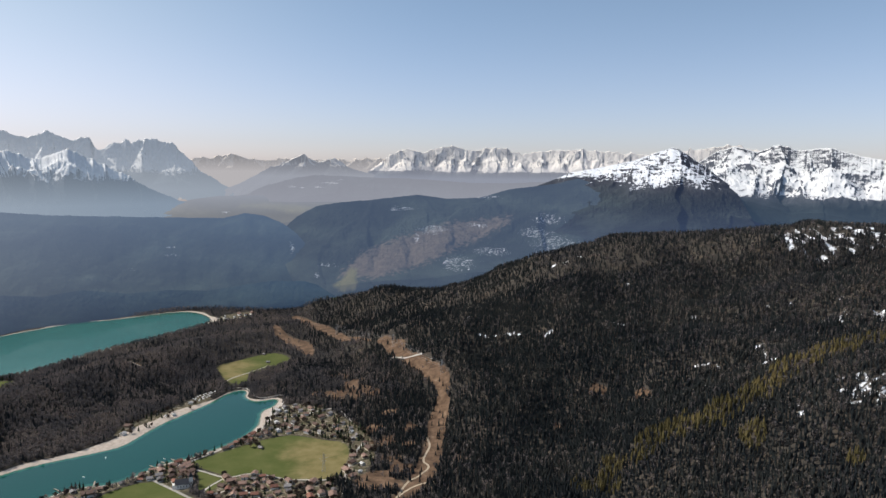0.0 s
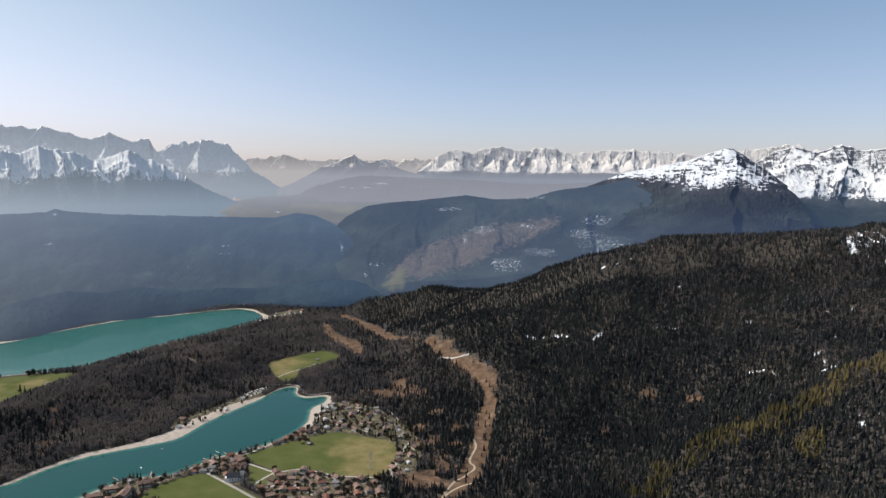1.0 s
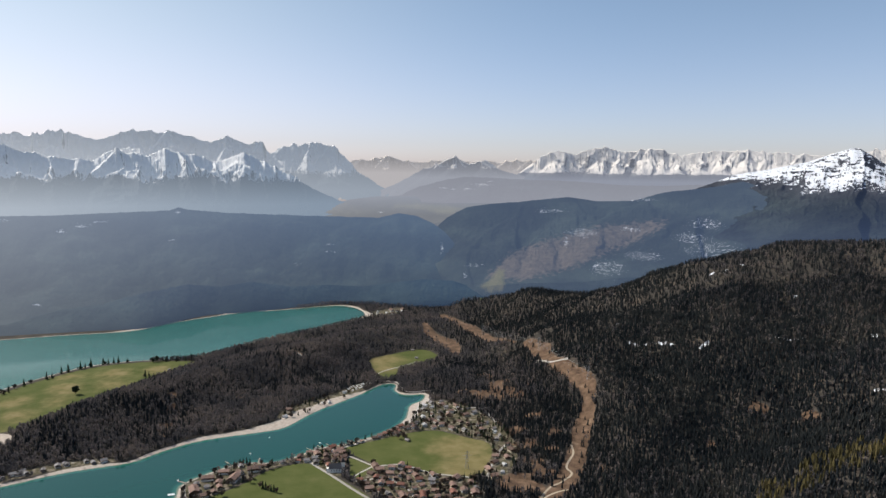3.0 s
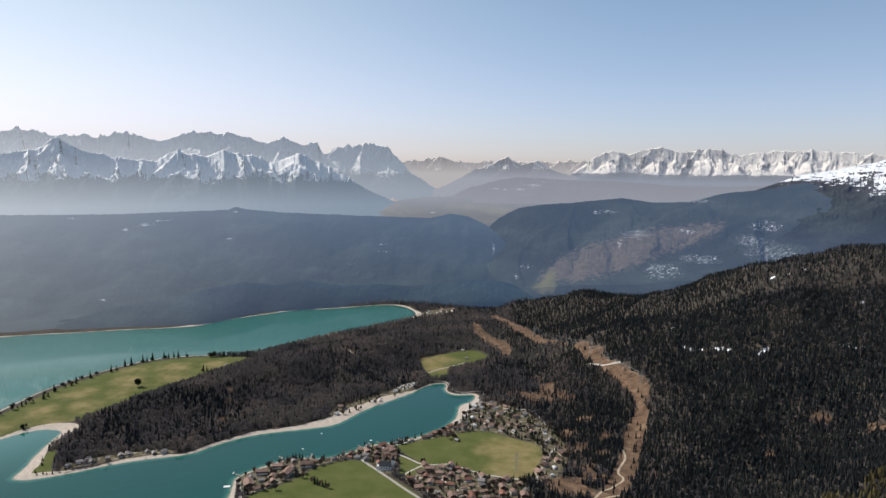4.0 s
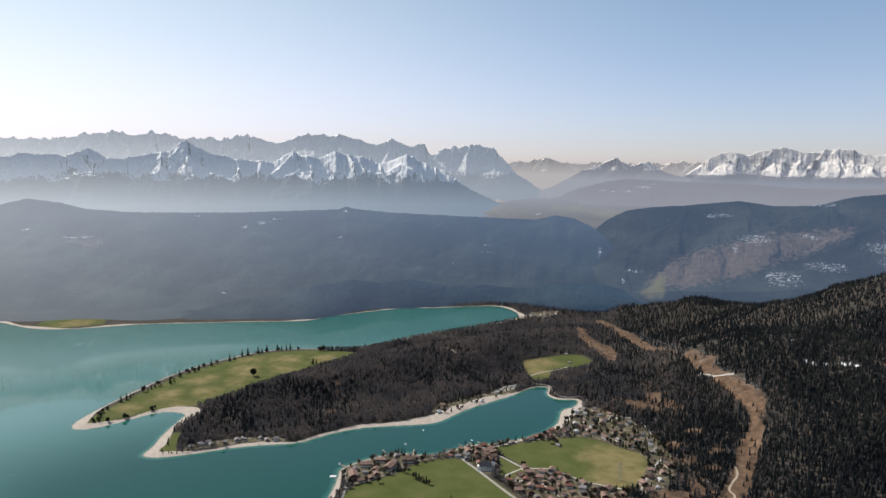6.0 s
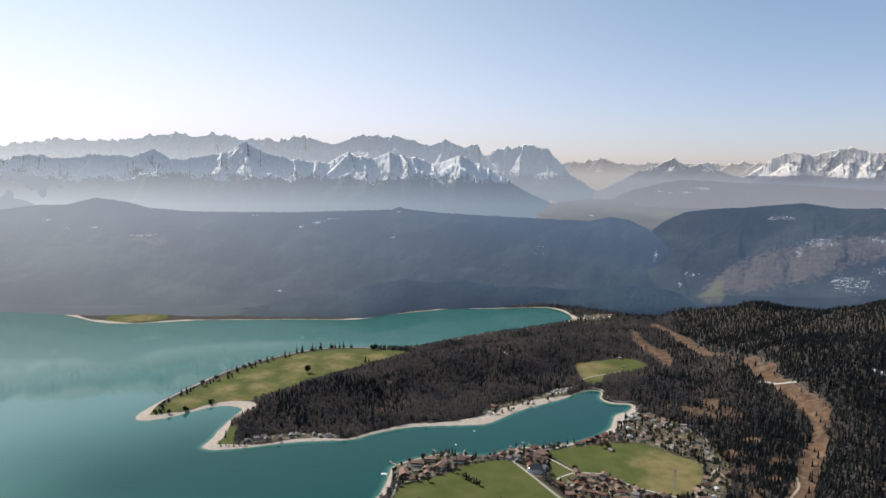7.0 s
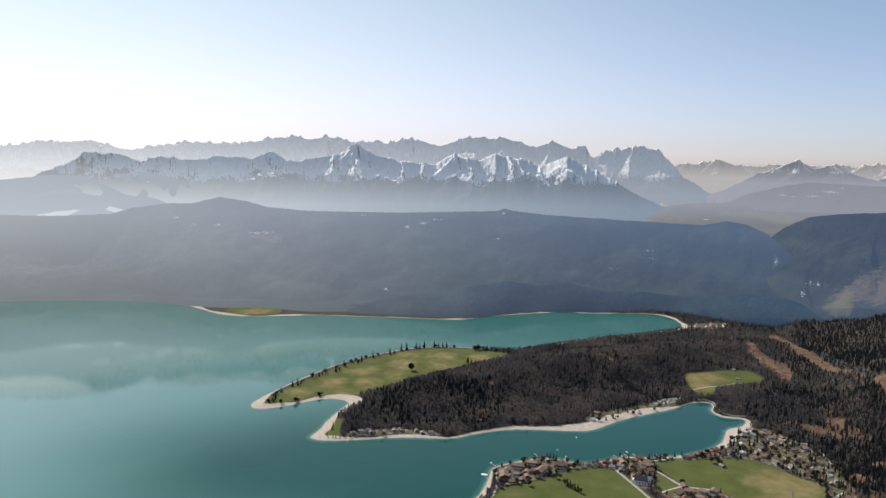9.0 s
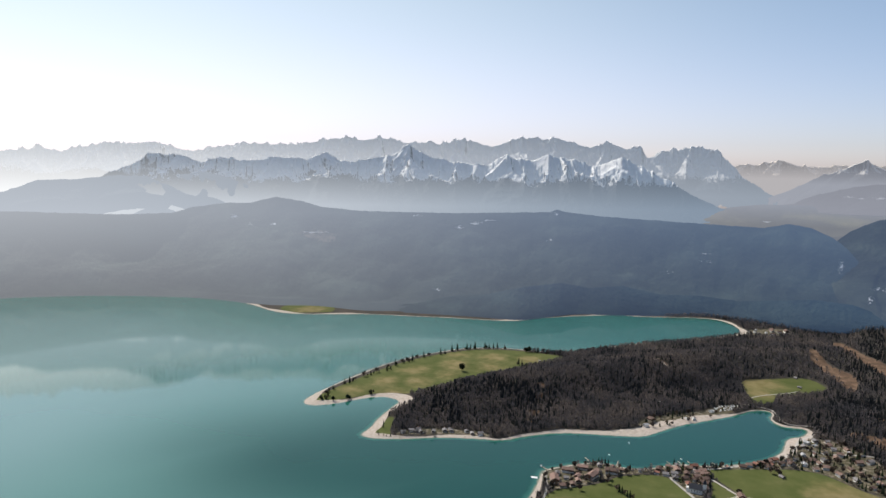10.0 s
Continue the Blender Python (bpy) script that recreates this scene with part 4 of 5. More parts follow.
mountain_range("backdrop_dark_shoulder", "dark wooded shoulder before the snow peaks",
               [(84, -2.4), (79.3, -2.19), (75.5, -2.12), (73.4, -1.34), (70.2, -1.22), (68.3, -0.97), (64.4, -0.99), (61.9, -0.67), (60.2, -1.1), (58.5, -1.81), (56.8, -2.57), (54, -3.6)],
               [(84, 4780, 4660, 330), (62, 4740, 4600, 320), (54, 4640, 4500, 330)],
               range_material("shoulder_cover", (0.035, 0.042, 0.04), (0.12, 0.12, 0.12), 590, 640, (0.80, 0.66), (380, 660), patch=0.72, shade=CHAIN_HAZE, lit=(0.50, 0.54, 0.60)), jag=6, relief=30, seed=81, columns=520, wave=200, spurs=14, grade=0.5, rolling=True)
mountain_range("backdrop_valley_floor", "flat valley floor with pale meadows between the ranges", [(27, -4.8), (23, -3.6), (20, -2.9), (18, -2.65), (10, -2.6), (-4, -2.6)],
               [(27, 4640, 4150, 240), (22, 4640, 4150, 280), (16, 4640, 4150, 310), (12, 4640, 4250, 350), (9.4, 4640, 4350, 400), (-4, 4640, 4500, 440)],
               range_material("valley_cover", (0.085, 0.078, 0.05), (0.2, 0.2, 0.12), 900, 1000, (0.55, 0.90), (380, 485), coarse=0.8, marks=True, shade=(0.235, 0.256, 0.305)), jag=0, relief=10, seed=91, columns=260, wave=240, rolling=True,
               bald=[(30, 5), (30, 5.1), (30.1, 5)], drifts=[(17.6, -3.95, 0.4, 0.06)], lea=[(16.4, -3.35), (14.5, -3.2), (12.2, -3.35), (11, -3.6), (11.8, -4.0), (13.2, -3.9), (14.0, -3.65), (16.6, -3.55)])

# ---------------------------------------------------------------- woods


def conifer_shape(rng, tiers=2, points=7):
    """A narrow spruce of unit height: drooping tiers of uneven boughs."""
    verts, faces = [], []
    for k in range(tiers):
        z0, z1, r = (0.06, 0.72, 0.17) if k == 0 else (0.40, 1.0, 0.115)
        base = len(verts)
        verts.append((rng.randn() * 0.01, rng.randn() * 0.01, z1))
        for i in range(points):
            a = 6.283 * (i + 0.3 * rng.rand()) / points + k
            q = r * (1.0 if i % 2 else 0.58) * (0.8 + 0.4 * rng.rand())
            verts.append((q * math.cos(a), q * math.sin(a), z0 + 0.08 * rng.rand() - (0.05 if i % 2 else -0.03)))
        faces += [(base, base + 1 + i, base + 1 + (i + 1) % points) for i in range(points)]
    return np.array(verts), np.array(faces)


def broadleaf_shape(rng):
    """A leafless or budding broad tree of unit height: sprays of twigs round a short stem."""
    verts, faces = [], []
    for k in range(15):
        a, f = k * 2.4 + rng.rand(), (k + 0.5) / 15
        r = 0.27 * math.sin(3.1416 * (0.18 + 0.78 * f)) * (0.7 + 0.5 * rng.rand())
        c = np.array([r * math.cos(a), r * math.sin(a), 0.22 + 0.72 * f])
        s = 0.17 * (0.8 + 0.5 * rng.rand())
        out = np.array([math.cos(a), math.sin(a), 0.9]) / 1.35
        side = np.array([-math.sin(a), math.cos(a), 0.5 * rng.randn()])
        n = len(verts)
        verts += [c - out * s * 0.8 + side * s * 0.5, c - out * s * 0.6 - side * s * 0.6, c + out * s]
        faces.append((n, n + 1, n + 2))
    return np.array(verts), np.array(faces)


def wood(name, label, places, tall, mat, shapes, seed):
    """Joins one tree a place into one mesh; tall: heights in metres."""
    rng = np.random.RandomState(seed)
    vs, fs, base = [], [], 0
    kind = rng.randint(len(shapes), size=len(places))
    for k, (sv, sf) in enumerate(shapes):
        at, ht = places[kind == k], tall[kind == k]
        if not len(at):
            continue
        a, wide = rng.rand(len(at)) * 6.283, 0.85 + 0.4 * rng.rand(len(at))
        c, s = np.cos(a)[:, None], np.sin(a)[:, None]
        x = (sv[None, :, 0] * c - sv[None, :, 1] * s) * (ht * wide)[:, None] + at[:, :1]
        y = (sv[None, :, 0] * s + sv[None, :, 1] * c) * (ht * wide)[:, None] + at[:, 1:2]
        z = sv[None, :, 2] * ht[:, None] + at[:, 2:3]
        vs.append(np.stack([x, y, z], -1).reshape(-1, 3))
        fs.append((sf[None] + (np.arange(len(at)) * len(sv))[:, None, None]).reshape(-1, 3) + base)
        base += len(at) * len(sv)
    me = mesh_from(name, np.concatenate(vs), np.concatenate(fs), mat, False)
    return tagged(new(name, me), label, "forest", kind="stuff")


def scatter(x0, x1, y0, y1, gap, seed):
    rng = np.random.RandomState(seed)
    X, Y = np.meshgrid(np.arange(x0, x1, gap), np.arange(y0, y1, gap))
    x, y = X.ravel() + (rng.rand(X.size) - 0.5) * gap * 1.3, Y.ravel() + (rng.rand(X.size) - 0.5) * gap * 1.3
    turn = np.degrees(np.arctan2(-x, y))
    keep = (turn > -40) & (turn < 82) & (np.hypot(x, y) > 900)
    return x[keep], y[keep]


def wooded(x, y, rng):
    """Where trees stand, and the shore distance."""
    d = land(x, y)
    ok = (d > beach_width(x, y) + 4) & (most(FIELD_LINES, x, y) < -5) & (most(VILLAGE_LINES, x, y) < 0) & ((most(CLEAR_LINES, x, y) < -2 + 10 * swell(x, y, 40, 8)) | (rng.rand(len(x)) < 0.04))
    ok &= (near_spots(BRACKEN, x, y) + 26 * (grain(x / 18, y / 18, 9) - 0.62) < 0) | (rng.rand(len(x)) < 0.25)
    ok &= near_spots(SNOW, x, y) < 3 * swell(x, y, 30, 4) - 1
    ok &= (near_spots(SNOW_WOODS, x, y) < 0) | (0.75 * grain(x / 6, y / 38, 3) + 0.45 * grain(x / 24, y / 24, 4) < 0.66)
    return ok, d


rng_wood = np.random.RandomState(5)
SPRUCES, BEECHES = [conifer_shape(rng_wood) for _ in range(6)], [broadleaf_shape(rng_wood) for _ in range(5)]
sx, sy = np.concatenate([np.stack(scatter(-1500, 120, 900, 2350, 7.4, 1)), np.stack(scatter(120, 1750, 900, 2350, 6.7, 3)), np.stack(scatter(-1400, 1750, 2350, 3450, 10.5, 2))], 1)
ok, sd = wooded(sx, sy, rng_wood)
sx, sy, sd = sx[ok], sy[ok], sd[ok]
sz = terrain(sx, sy, sd)
# broadleaved woods lie low, on the peninsula and round the village; spruce on the hillsides
leaf_share = 0.30 * np.clip((sz - 140) / 200, 0, 1) * (sx > 350) + np.clip(0.84 - np.clip(sx + 600, 0, 5000) / 800 - sz / 420 - 0.5 * np.clip((sy - 2450) / 300, 0, 1) * (sx > -600), 0.05, 0.86) + 0.75 * np.clip(1 - (sx + 250) / 550, 0.3, 1) * (grain(sx / 130, sy / 130, 5) + 0.5 * grain(sx / 50, sy / 50, 6) - 0.72)
bare = rng_wood.rand(len(sx)) < np.clip(leaf_share, 0.02, 0.92)
crest_a, off_a = crest([(990, 1503, 1), (857, 1526, 1), (715, 1487, 1), (576, 1439, 1), (453, 1430, 1), (322, 1383, 1)], sx, sy)
golden = (~bare) & (off_a < 34 + 32 * swell(sx, sy, 90, 6)) & (rng_wood.rand(len(sx)) < 0.7)
golden |= (~bare) & ((np.hypot(sx - 640, sy - 1358) < 26) | (np.hypot(sx - 779, sy - 1234) < 14))
P = np.stack([sx, sy, sz - 0.5], 1)
size = 0.75 + 0.5 * rng_wood.rand(len(sx))
# spruce and twig colours lifted and blued: distance haze put into the base colour
SPRUCE = leafy("spruce_needles", ((0.1, (0.022, 0.026, 0.030)), (0.5, (0.031, 0.036, 0.037)), (0.9, (0.053, 0.054, 0.049))))
BEECH = leafy("bare_twigs", ((0.1, (0.056, 0.054, 0.060)), (0.5, (0.104, 0.094, 0.095)), (0.9, (0.200, 0.160, 0.137))))
LARCH = leafy("larch_needles", ((0.1, (0.085, 0.072, 0.032)), (0.5, (0.150, 0.122, 0.050)), (0.9, (0.225, 0.175, 0.078))))
pick = ~bare & ~golden
wood("spruce_forest", "dense dark spruce forest on the mountain slopes", P[pick], (18 * size[pick]), SPRUCE, SPRUCES, 1)
wood("broadleaf_forest", "leafless grey-brown broadleaved woods on the low hills", P[bare], (14 * size[bare]), BEECH, BEECHES, 2)
wood("larch_stand", "yellowish larches along a sunlit spur", P[golden], 21 * size[golden], LARCH, SPRUCES, 3)

# ---------------------------------------------------------------- roads and paths
ROAD = plain("pale_road", (0.40, 0.37, 0.33), 0.9, 0.12, 8.0)
TRACK = plain("gravel_track", (0.44, 0.36, 0.26), 0.95, 0.15, 6.0)


def ribbon(name, label, points, width, mat, lift=0.35):
    line = rounded(points, 3, False)
    along = np.gradient(line, axis=0)
    along /= np.linalg.norm(along, axis=1)[:, None] + 1e-9
    side = np.stack([-along[:, 1], along[:, 0]], 1) * width / 2
    edge = np.concatenate([line + side, line, line - side])
    n = len(line)
    z = lookup(height, edge[:, 0], edge[:, 1]) + lift
    z[n:2 * n] += 0.08
    base = np.arange(n - 1)
    faces = np.concatenate([np.stack([base + k * n, base + k * n + 1, base + (k + 1) * n + 1, base + (k + 1) * n], 1)[:, ::-1] for k in (0, 1)])
    return tagged(new(name, mesh_from(name, np.column_stack([edge, z]), faces, mat, True)), label, "road", kind="structure")


ribbon("road", "pale village road beside the church", [(-640, 1452), (-625, 1435), (-573, 1398), (-533, 1368), (-477, 1325), (-443, 1302), (-400, 1270)], 6.5, ROAD)
ribbon("road", "pale field path along the mown meadow", [(-592, 1520), (-580, 1506), (-535, 1486), (-482, 1454), (-458, 1462), (-434, 1477), (-406, 1474), (-376, 1462), (-340, 1448), (-315, 1446), (-250, 1446)], 5, ROAD)
ribbon("road", "lane between the old village houses", [(-482, 1450), (-505, 1400), (-505, 1366), (-470, 1381), (-440, 1410), (-406, 1386), (-366, 1356), (-340, 1310)], 5, ROAD)
ribbon("road", "road round the upper houses by the wood", [(-451, 1832), (-410, 1827), (-338, 1860), (-291, 1863), (-262, 1822), (-240, 1790)], 6, ROAD)
ribbon("road", "road along the forest edge", [(-190, 1660), (-205, 1614), (-213, 1514), (-213, 1439), (-205, 1380)], 6, ROAD)
ribbon("road", "shore path past the northern houses", [(-846, 1262), (-836, 1244), (-805, 1205), (-782, 1160), (-760, 1090)], 5, ROAD)
ribbon("road", "lakeside road round the head of the bay", [(-640, 1500), (-589, 1530), (-520, 1646), (-472, 1740), (-470, 1827), (-484, 1882), (-458, 1960), (-466, 2004), (-491, 2012), (-528, 1986), (-562, 1994), (-578, 2034), (-610, 2084), (-680, 2060), (-700, 2110)], 7, ROAD)
ribbon("road", "path across the pasture", [(-680, 2060), (-697, 2116), (-677, 2180), (-630, 2242), (-600, 2300)], 4.5, ROAD)
ribbon("road", "winding gravel forest track", [(-36, 1690), (-34, 1671), (-26, 1630), (-38, 1580), (-43, 1540), (-27, 1522), (-30, 1500), (-38, 1487)], 5, TRACK)
ribbon("road", "gravel track leaving the clearing", [(-38, 1487), (-52, 1460), (-74, 1438), (-93, 1355), (-110, 1300)], 5, TRACK)
ribbon("road", "gravel track leaving the clearing", [(-5, 1446), (-15, 1439), (-49, 1425), (-78, 1390), (-93, 1355)], 4.5, TRACK)
ribbon("road", "bare pale break across the clearing", [(-168, 2206), (-120, 2170), (-64, 2143)], 7, ROAD)
ribbon("road", "straight pale cut through the woods", [(-1095, 2163), (-1022, 2178), (-958, 2136)], 5, ROAD, 0.6)

# ---------------------------------------------------------------- houses
PLASTER = plain("white_plaster", (0.74, 0.71, 0.66), 0.85, 0.10, 4.0)
CREAM = plain("cream_plaster", (0.58, 0.50, 0.38), 0.85, 0.10, 4.0)
LARCHWOOD = plain("brown_boards", (0.13, 0.075, 0.045), 0.8, 0.25, 2.0)
GREYWOOD = plain("weathered_boards", (0.20, 0.17, 0.145), 0.85, 0.2, 2.0)
TILE_RED = plain("red_tiles", (0.195, 0.088, 0.062), 0.8, 0.22, 3.0)
TILE_BROWN = plain("brown_tiles", (0.185, 0.118, 0.092), 0.8, 0.36, 3.0)
TILE_GREY = plain("grey_tiles", (0.17, 0.155, 0.15), 0.7, 0.36, 3.0)
TILE_PALE = plain("pale_metal_roof", (0.42, 0.41, 0.40), 0.5, 0.15, 3.0)
GLASS = plain("dark_panes", (0.03, 0.035, 0.04), 0.15, 0.2, 2.0, 0.5)
SHINGLE = plain("dark_slate", (0.045, 0.045, 0.05), 0.6, 0.25, 3.0)
BRICK = plain("chimney_brick", (0.25, 0.15, 0.11), 0.9, 0.2, 1.0)


def box(bm, x0, x1, y0, y1, z0, z1):
    v = [bm.verts.new(p) for p in ((x0, y0, z0), (x1, y0, z0), (x1, y1, z0), (x0, y1, z0), (x0, y0, z1), (x1, y0, z1), (x1, y1, z1), (x0, y1, z1))]
    for f in ((0, 3, 2, 1), (4, 5, 6, 7), (0, 1, 5, 4), (1, 2, 6, 5), (2, 3, 7, 6), (3, 0, 4, 7)):
        bm.faces.new([v[i] for i in f])


def boxed(*sizes):
    bm = bmesh.new()
    box(bm, *sizes)
    return bm


def gable_body(w, l, z0, z1, rise):
    """Walls from z0 to the eaves at z1 with gables; the ridge runs along y."""
    bm = bmesh.new()
    ring = []
    for y in (-l / 2, l / 2):
        ring.append([bm.verts.new(p) for p in ((-w / 2, y, z0), (w / 2, y, z0), (w / 2, y, z1), (0, y, z1 + rise), (-w / 2, y, z1))])
    bm.faces.new(ring[0])
    bm.faces.new(ring[1][::-1])
    for i in range(5):
        j = (i + 1) % 5
        bm.faces.new([ring[0][j], ring[0][i], ring[1][i], ring[1][j]])
    return bm


def gable_roof(w, l, z1, rise, over=1.1, thick=0.28):
    bm = bmesh.new()
    drop = rise / (w / 2) * over
    a = [(-w / 2 - over, z1 - drop), (0, z1 + rise), (w / 2 + over, z1 - drop)]
    ring = []
    for y in (-l / 2 - over, l / 2 + over):
        ring.append([bm.verts.new((x, y, z + h)) for h in (0.06, 0.06 + thick) for x, z in a])
    for r, flip in ((ring[0], False), (ring[1], True)):
        for q in ((0, 1, 4, 3), (1, 2, 5, 4)):
            f = [r[i] for i in q]
            bm.faces.new(f[::-1] if flip else f)
    for i, j in ((0, 1), (1, 2), (2, 5), (5, 4), (4, 3), (3, 0)):
        bm.faces.new([ring[0][j], ring[0][i], ring[1][i], ring[1][j]])
    bmesh.ops.recalc_face_normals(bm, faces=bm.faces)
    return bm


def house(name, label, w, l, eaves, rise, wall, upper, tiles, storeys=2, category="house", chimney=True, balcony=True):
    root = new(name)
    root.empty_display_size = 2
    mid = eaves * 0.5
    part("wall", boxed(-w / 2, w / 2, -l / 2, l / 2, -2.5, mid), wall, root)
    part("upper_wall", gable_body(w - 0.1, l - 0.1, mid, eaves, rise), upper, root)
    part("roof", gable_roof(w, l, eaves, rise), tiles, root)
    if chimney:
        part("chimney", boxed(w * 0.14, w * 0.14 + 0.9, -l * 0.1, -l * 0.1 + 0.9, eaves + rise * 0.4, eaves + rise + 1.2), BRICK, root)
    if balcony:
        for side in (-1, 1):
            part("balcony", boxed(-w * 0.42, w * 0.42, side * (l / 2 + 0.55) - 0.5, side * (l / 2 + 0.55) + 0.5, mid - 0.1, mid + 0.95), LARCHWOOD, root)
    pane = None
    for k in range(storeys):
        z = 1.0 + k * (mid + 0.3)
        for side in (-1, 1):
            for f in ((-0.3, 0.0, 0.3) if w > 8 else (-0.22, 0.22)):
                ob = part("window", boxed(-0.6, 0.6, -0.05, 0.05, 0, 1.3), GLASS, root) if pane is None else None
                if ob is None:
                    ob = new("window", pane.data)
                    ob.parent = root
                pane = ob
                ob.location = (f * w, side * (l / 2 + 0.03), z)
    part("door", boxed(w / 2, w / 2 + 0.08, -0.6, 0.6, 0, 2.1), LARCHWOOD, root)
    return tagged(root, label, category)


HOUSES = [
    house("house", "white plastered alpine house with brown boarded gable and red tiled roof", 11, 14, 5.6, 2.6, PLASTER, LARCHWOOD, TILE_RED),
    house("house", "white plastered house with brown tiled roof among gardens", 10, 12, 5.4, 2.4, PLASTER, PLASTER, TILE_BROWN),
    house("house", "cream house with boarded upper storey and brown roof", 12, 15, 5.8, 2.8, CREAM, LARCHWOOD, TILE_BROWN),
    house("house", "weathered timber house with grey tiled roof", 10, 11, 5.0, 2.4, PLASTER, GREYWOOD, TILE_GREY),
    house("house", "small white house with pale metal roof", 9, 10, 4.6, 1.9, PLASTER, PLASTER, TILE_PALE, balcony=False),
    house("guest_house", "large white guest house with long brown roof", 15, 26, 8.2, 3.6, PLASTER, LARCHWOOD, TILE_BROWN, 2, "house"),
    house("guest_house", "long white lakeside hotel with red tiled roof", 14, 30, 8.6, 3.2, PLASTER, CREAM, TILE_RED, 2, "house"),
]
TAKEN = []


def free(x, y, r):
    if any((x - a) ** 2 + (y - b) ** 2 < (r + q) ** 2 for a, b, q in TAKEN):
        return False
    TAKEN.append((x, y, r))
    return True


def stand(x, y, turn=0.0, sink=0.0, scale=1.0):
    return pose(x, y, float(lookup(height, x, y)) - sink, 0, 0, turn) @ Matrix.Scale(scale, 4)


for _x, _y in ((-566, 1412), (-545, 1400)):
    TAKEN.append((_x, _y, 16))
_used = set()


def settle(kind, x, y, turn, group):
    """Puts one more house of that kind there."""
    m = stand(x, y, turn, 0, 0.8 + 0.45 * float(rng_town.rand()))
    if kind not in _used:
        _used.add(kind)
        HOUSES[kind].matrix_world = m
        ob = HOUSES[kind]
    else:
        ob = copy_thing(HOUSES[kind], m)
        ob.matrix_basis = m
    return tagged(ob, group=group)


rng_town = np.random.RandomState(12)
QUARTERS = (("north_point", 32, 12.0, (1, 2, 3, 3, 5, 6, 5), 28), ("lake_street", 36, 10.5, (0, 1, 2, 3, 2, 5), 35), ("old_village", 56, 10.5, (0, 1, 1, 2, 2, 3), 20), ("shore_row", 15, 10.5, (0, 1, 2, 2), 48), ("south_quarter", 44, 11.5, (1, 1, 2, 3, 3, 4, 2), 40), ("camp", 5, 10.0, (3, 4, 2), 60), ("cottages", 9, 5.5, (3, 3), 45), ("lake_end", 11, 11.0, (1, 4, 1, 3, 5), 30))
for quarter, count, room, kinds, lie in QUARTERS:
    outline = VILLAGE_LINES[quarter]
    lo, hi = outline.min(0), outline.max(0)
    done = 0
    for _ in range(count * 60):
        if done >= count:
            break
        x, y = lo + (hi - lo) * rng_town.rand(2)
        kind = kinds[rng_town.randint(len(kinds))]
        big = kind >= 5
        if inside_by(outline, np.array([x]), np.array([y]))[0] < (9 if big else 6) or lookup(shore, x, y) < (18 if big else 12) or lookup(in_field, x, y) > -6:
            continue
        if free(x, y, room * (1.5 if big else 0.82 + 0.25 * rng_town.rand())):
            settle(kind, float(x), float(y), lie + 90 * rng_town.randint(2) + rng_town.randn() * 16, "houses of the lakeside village")
            done += 1

for _k, (_x, _y) in enumerate(((-330, 1330), (-300, 1312), (-360, 1310))):
    if _k < len(set(range(len(HOUSES))) - _used):
        settle(sorted(set(range(len(HOUSES))) - _used)[0], _x, _y, 20, "houses of the lakeside village")

# the church and its tower
church = new("church")
part("nave", gable_body(13, 24, -2, 9, 8), PLASTER, church)
part("roof", gable_roof(13, 24, 9, 8, 0.6, 0.3), SHINGLE, church, "steep dark slate roof")
part("apse", boxed(-4, 4, 12, 17, -2, 8), PLASTER, church)
_tower = part("tower", boxed(-3.2, 3.2, -18.6, -12.2, -2, 20), PLASTER, church)
_bm = bmesh.new()
bmesh.ops.create_cone(_bm, cap_ends=True, segments=4, radius1=5.0, radius2=0.05, depth=10, matrix=pose(0, -15.4, 25, 0, 0, 45))
part("spire", _bm, SHINGLE, church, "dark pointed spire")
for _s in (-1, 1):
    for _y in (-8, -3, 2, 7):
        part("window", boxed(_s * 6.5 - 0.06, _s * 6.5 + 0.06, _y - 0.7, _y + 0.7, 3, 7), GLASS, church)
part("door", boxed(-1.2, 1.2, -18.75, -18.6, 0, 3.2), LARCHWOOD, church)
church.matrix_world = stand(-556, 1408, 108, 0, 1.15)
tagged(church, "white village church with steep dark roof and pointed tower", "church")

BARN = house("barn", "weathered wooden hay barn with grey tiled roof", 8, 11, 4.2, 2.0, GREYWOOD, GREYWOOD, TILE_GREY, 1, "barn", False, False)
BARN.matrix_world = stand(-443, 1618, 60)
for _x, _y, _r in ((-608, 2341, 80), (-647, 2435, 70), (-1366, 1979, 30), (-1238, 1236, 40), (-1179, 1296, 45), (-1120, 1318, 48), (-1201, 1256, 40), (-866, 1892, 50), (-820, 1880, 30)):
    copy_thing(BARN, stand(_x, _y, _r))
    TAKEN.append((_x, _y, 9))

# ---------------------------------------------------------------- single trees
BARK = plain("bark", (0.09, 0.065, 0.045), 0.95, 0.2, 1.0)
CROWN_NEEDLE = plain("needle_crown", (0.026, 0.036, 0.018), 0.9, 0.35, 2.0, 0.1)
CROWN_TWIG = plain("twig_crown", (0.085, 0.063, 0.047), 0.95, 0.35, 2.0, 0.1)
CROWN_BUD = plain("budding_crown", (0.075, 0.085, 0.035), 0.95, 0.3, 2.0, 0.1)


def stem(height, r):
    bm = bmesh.new()
    bmesh.ops.create_cone(bm, cap_ends=True, segments=7, radius1=r, radius2=r * 0.35, depth=height, matrix=pose(0, 0, height / 2 - 0.4))
    return bm


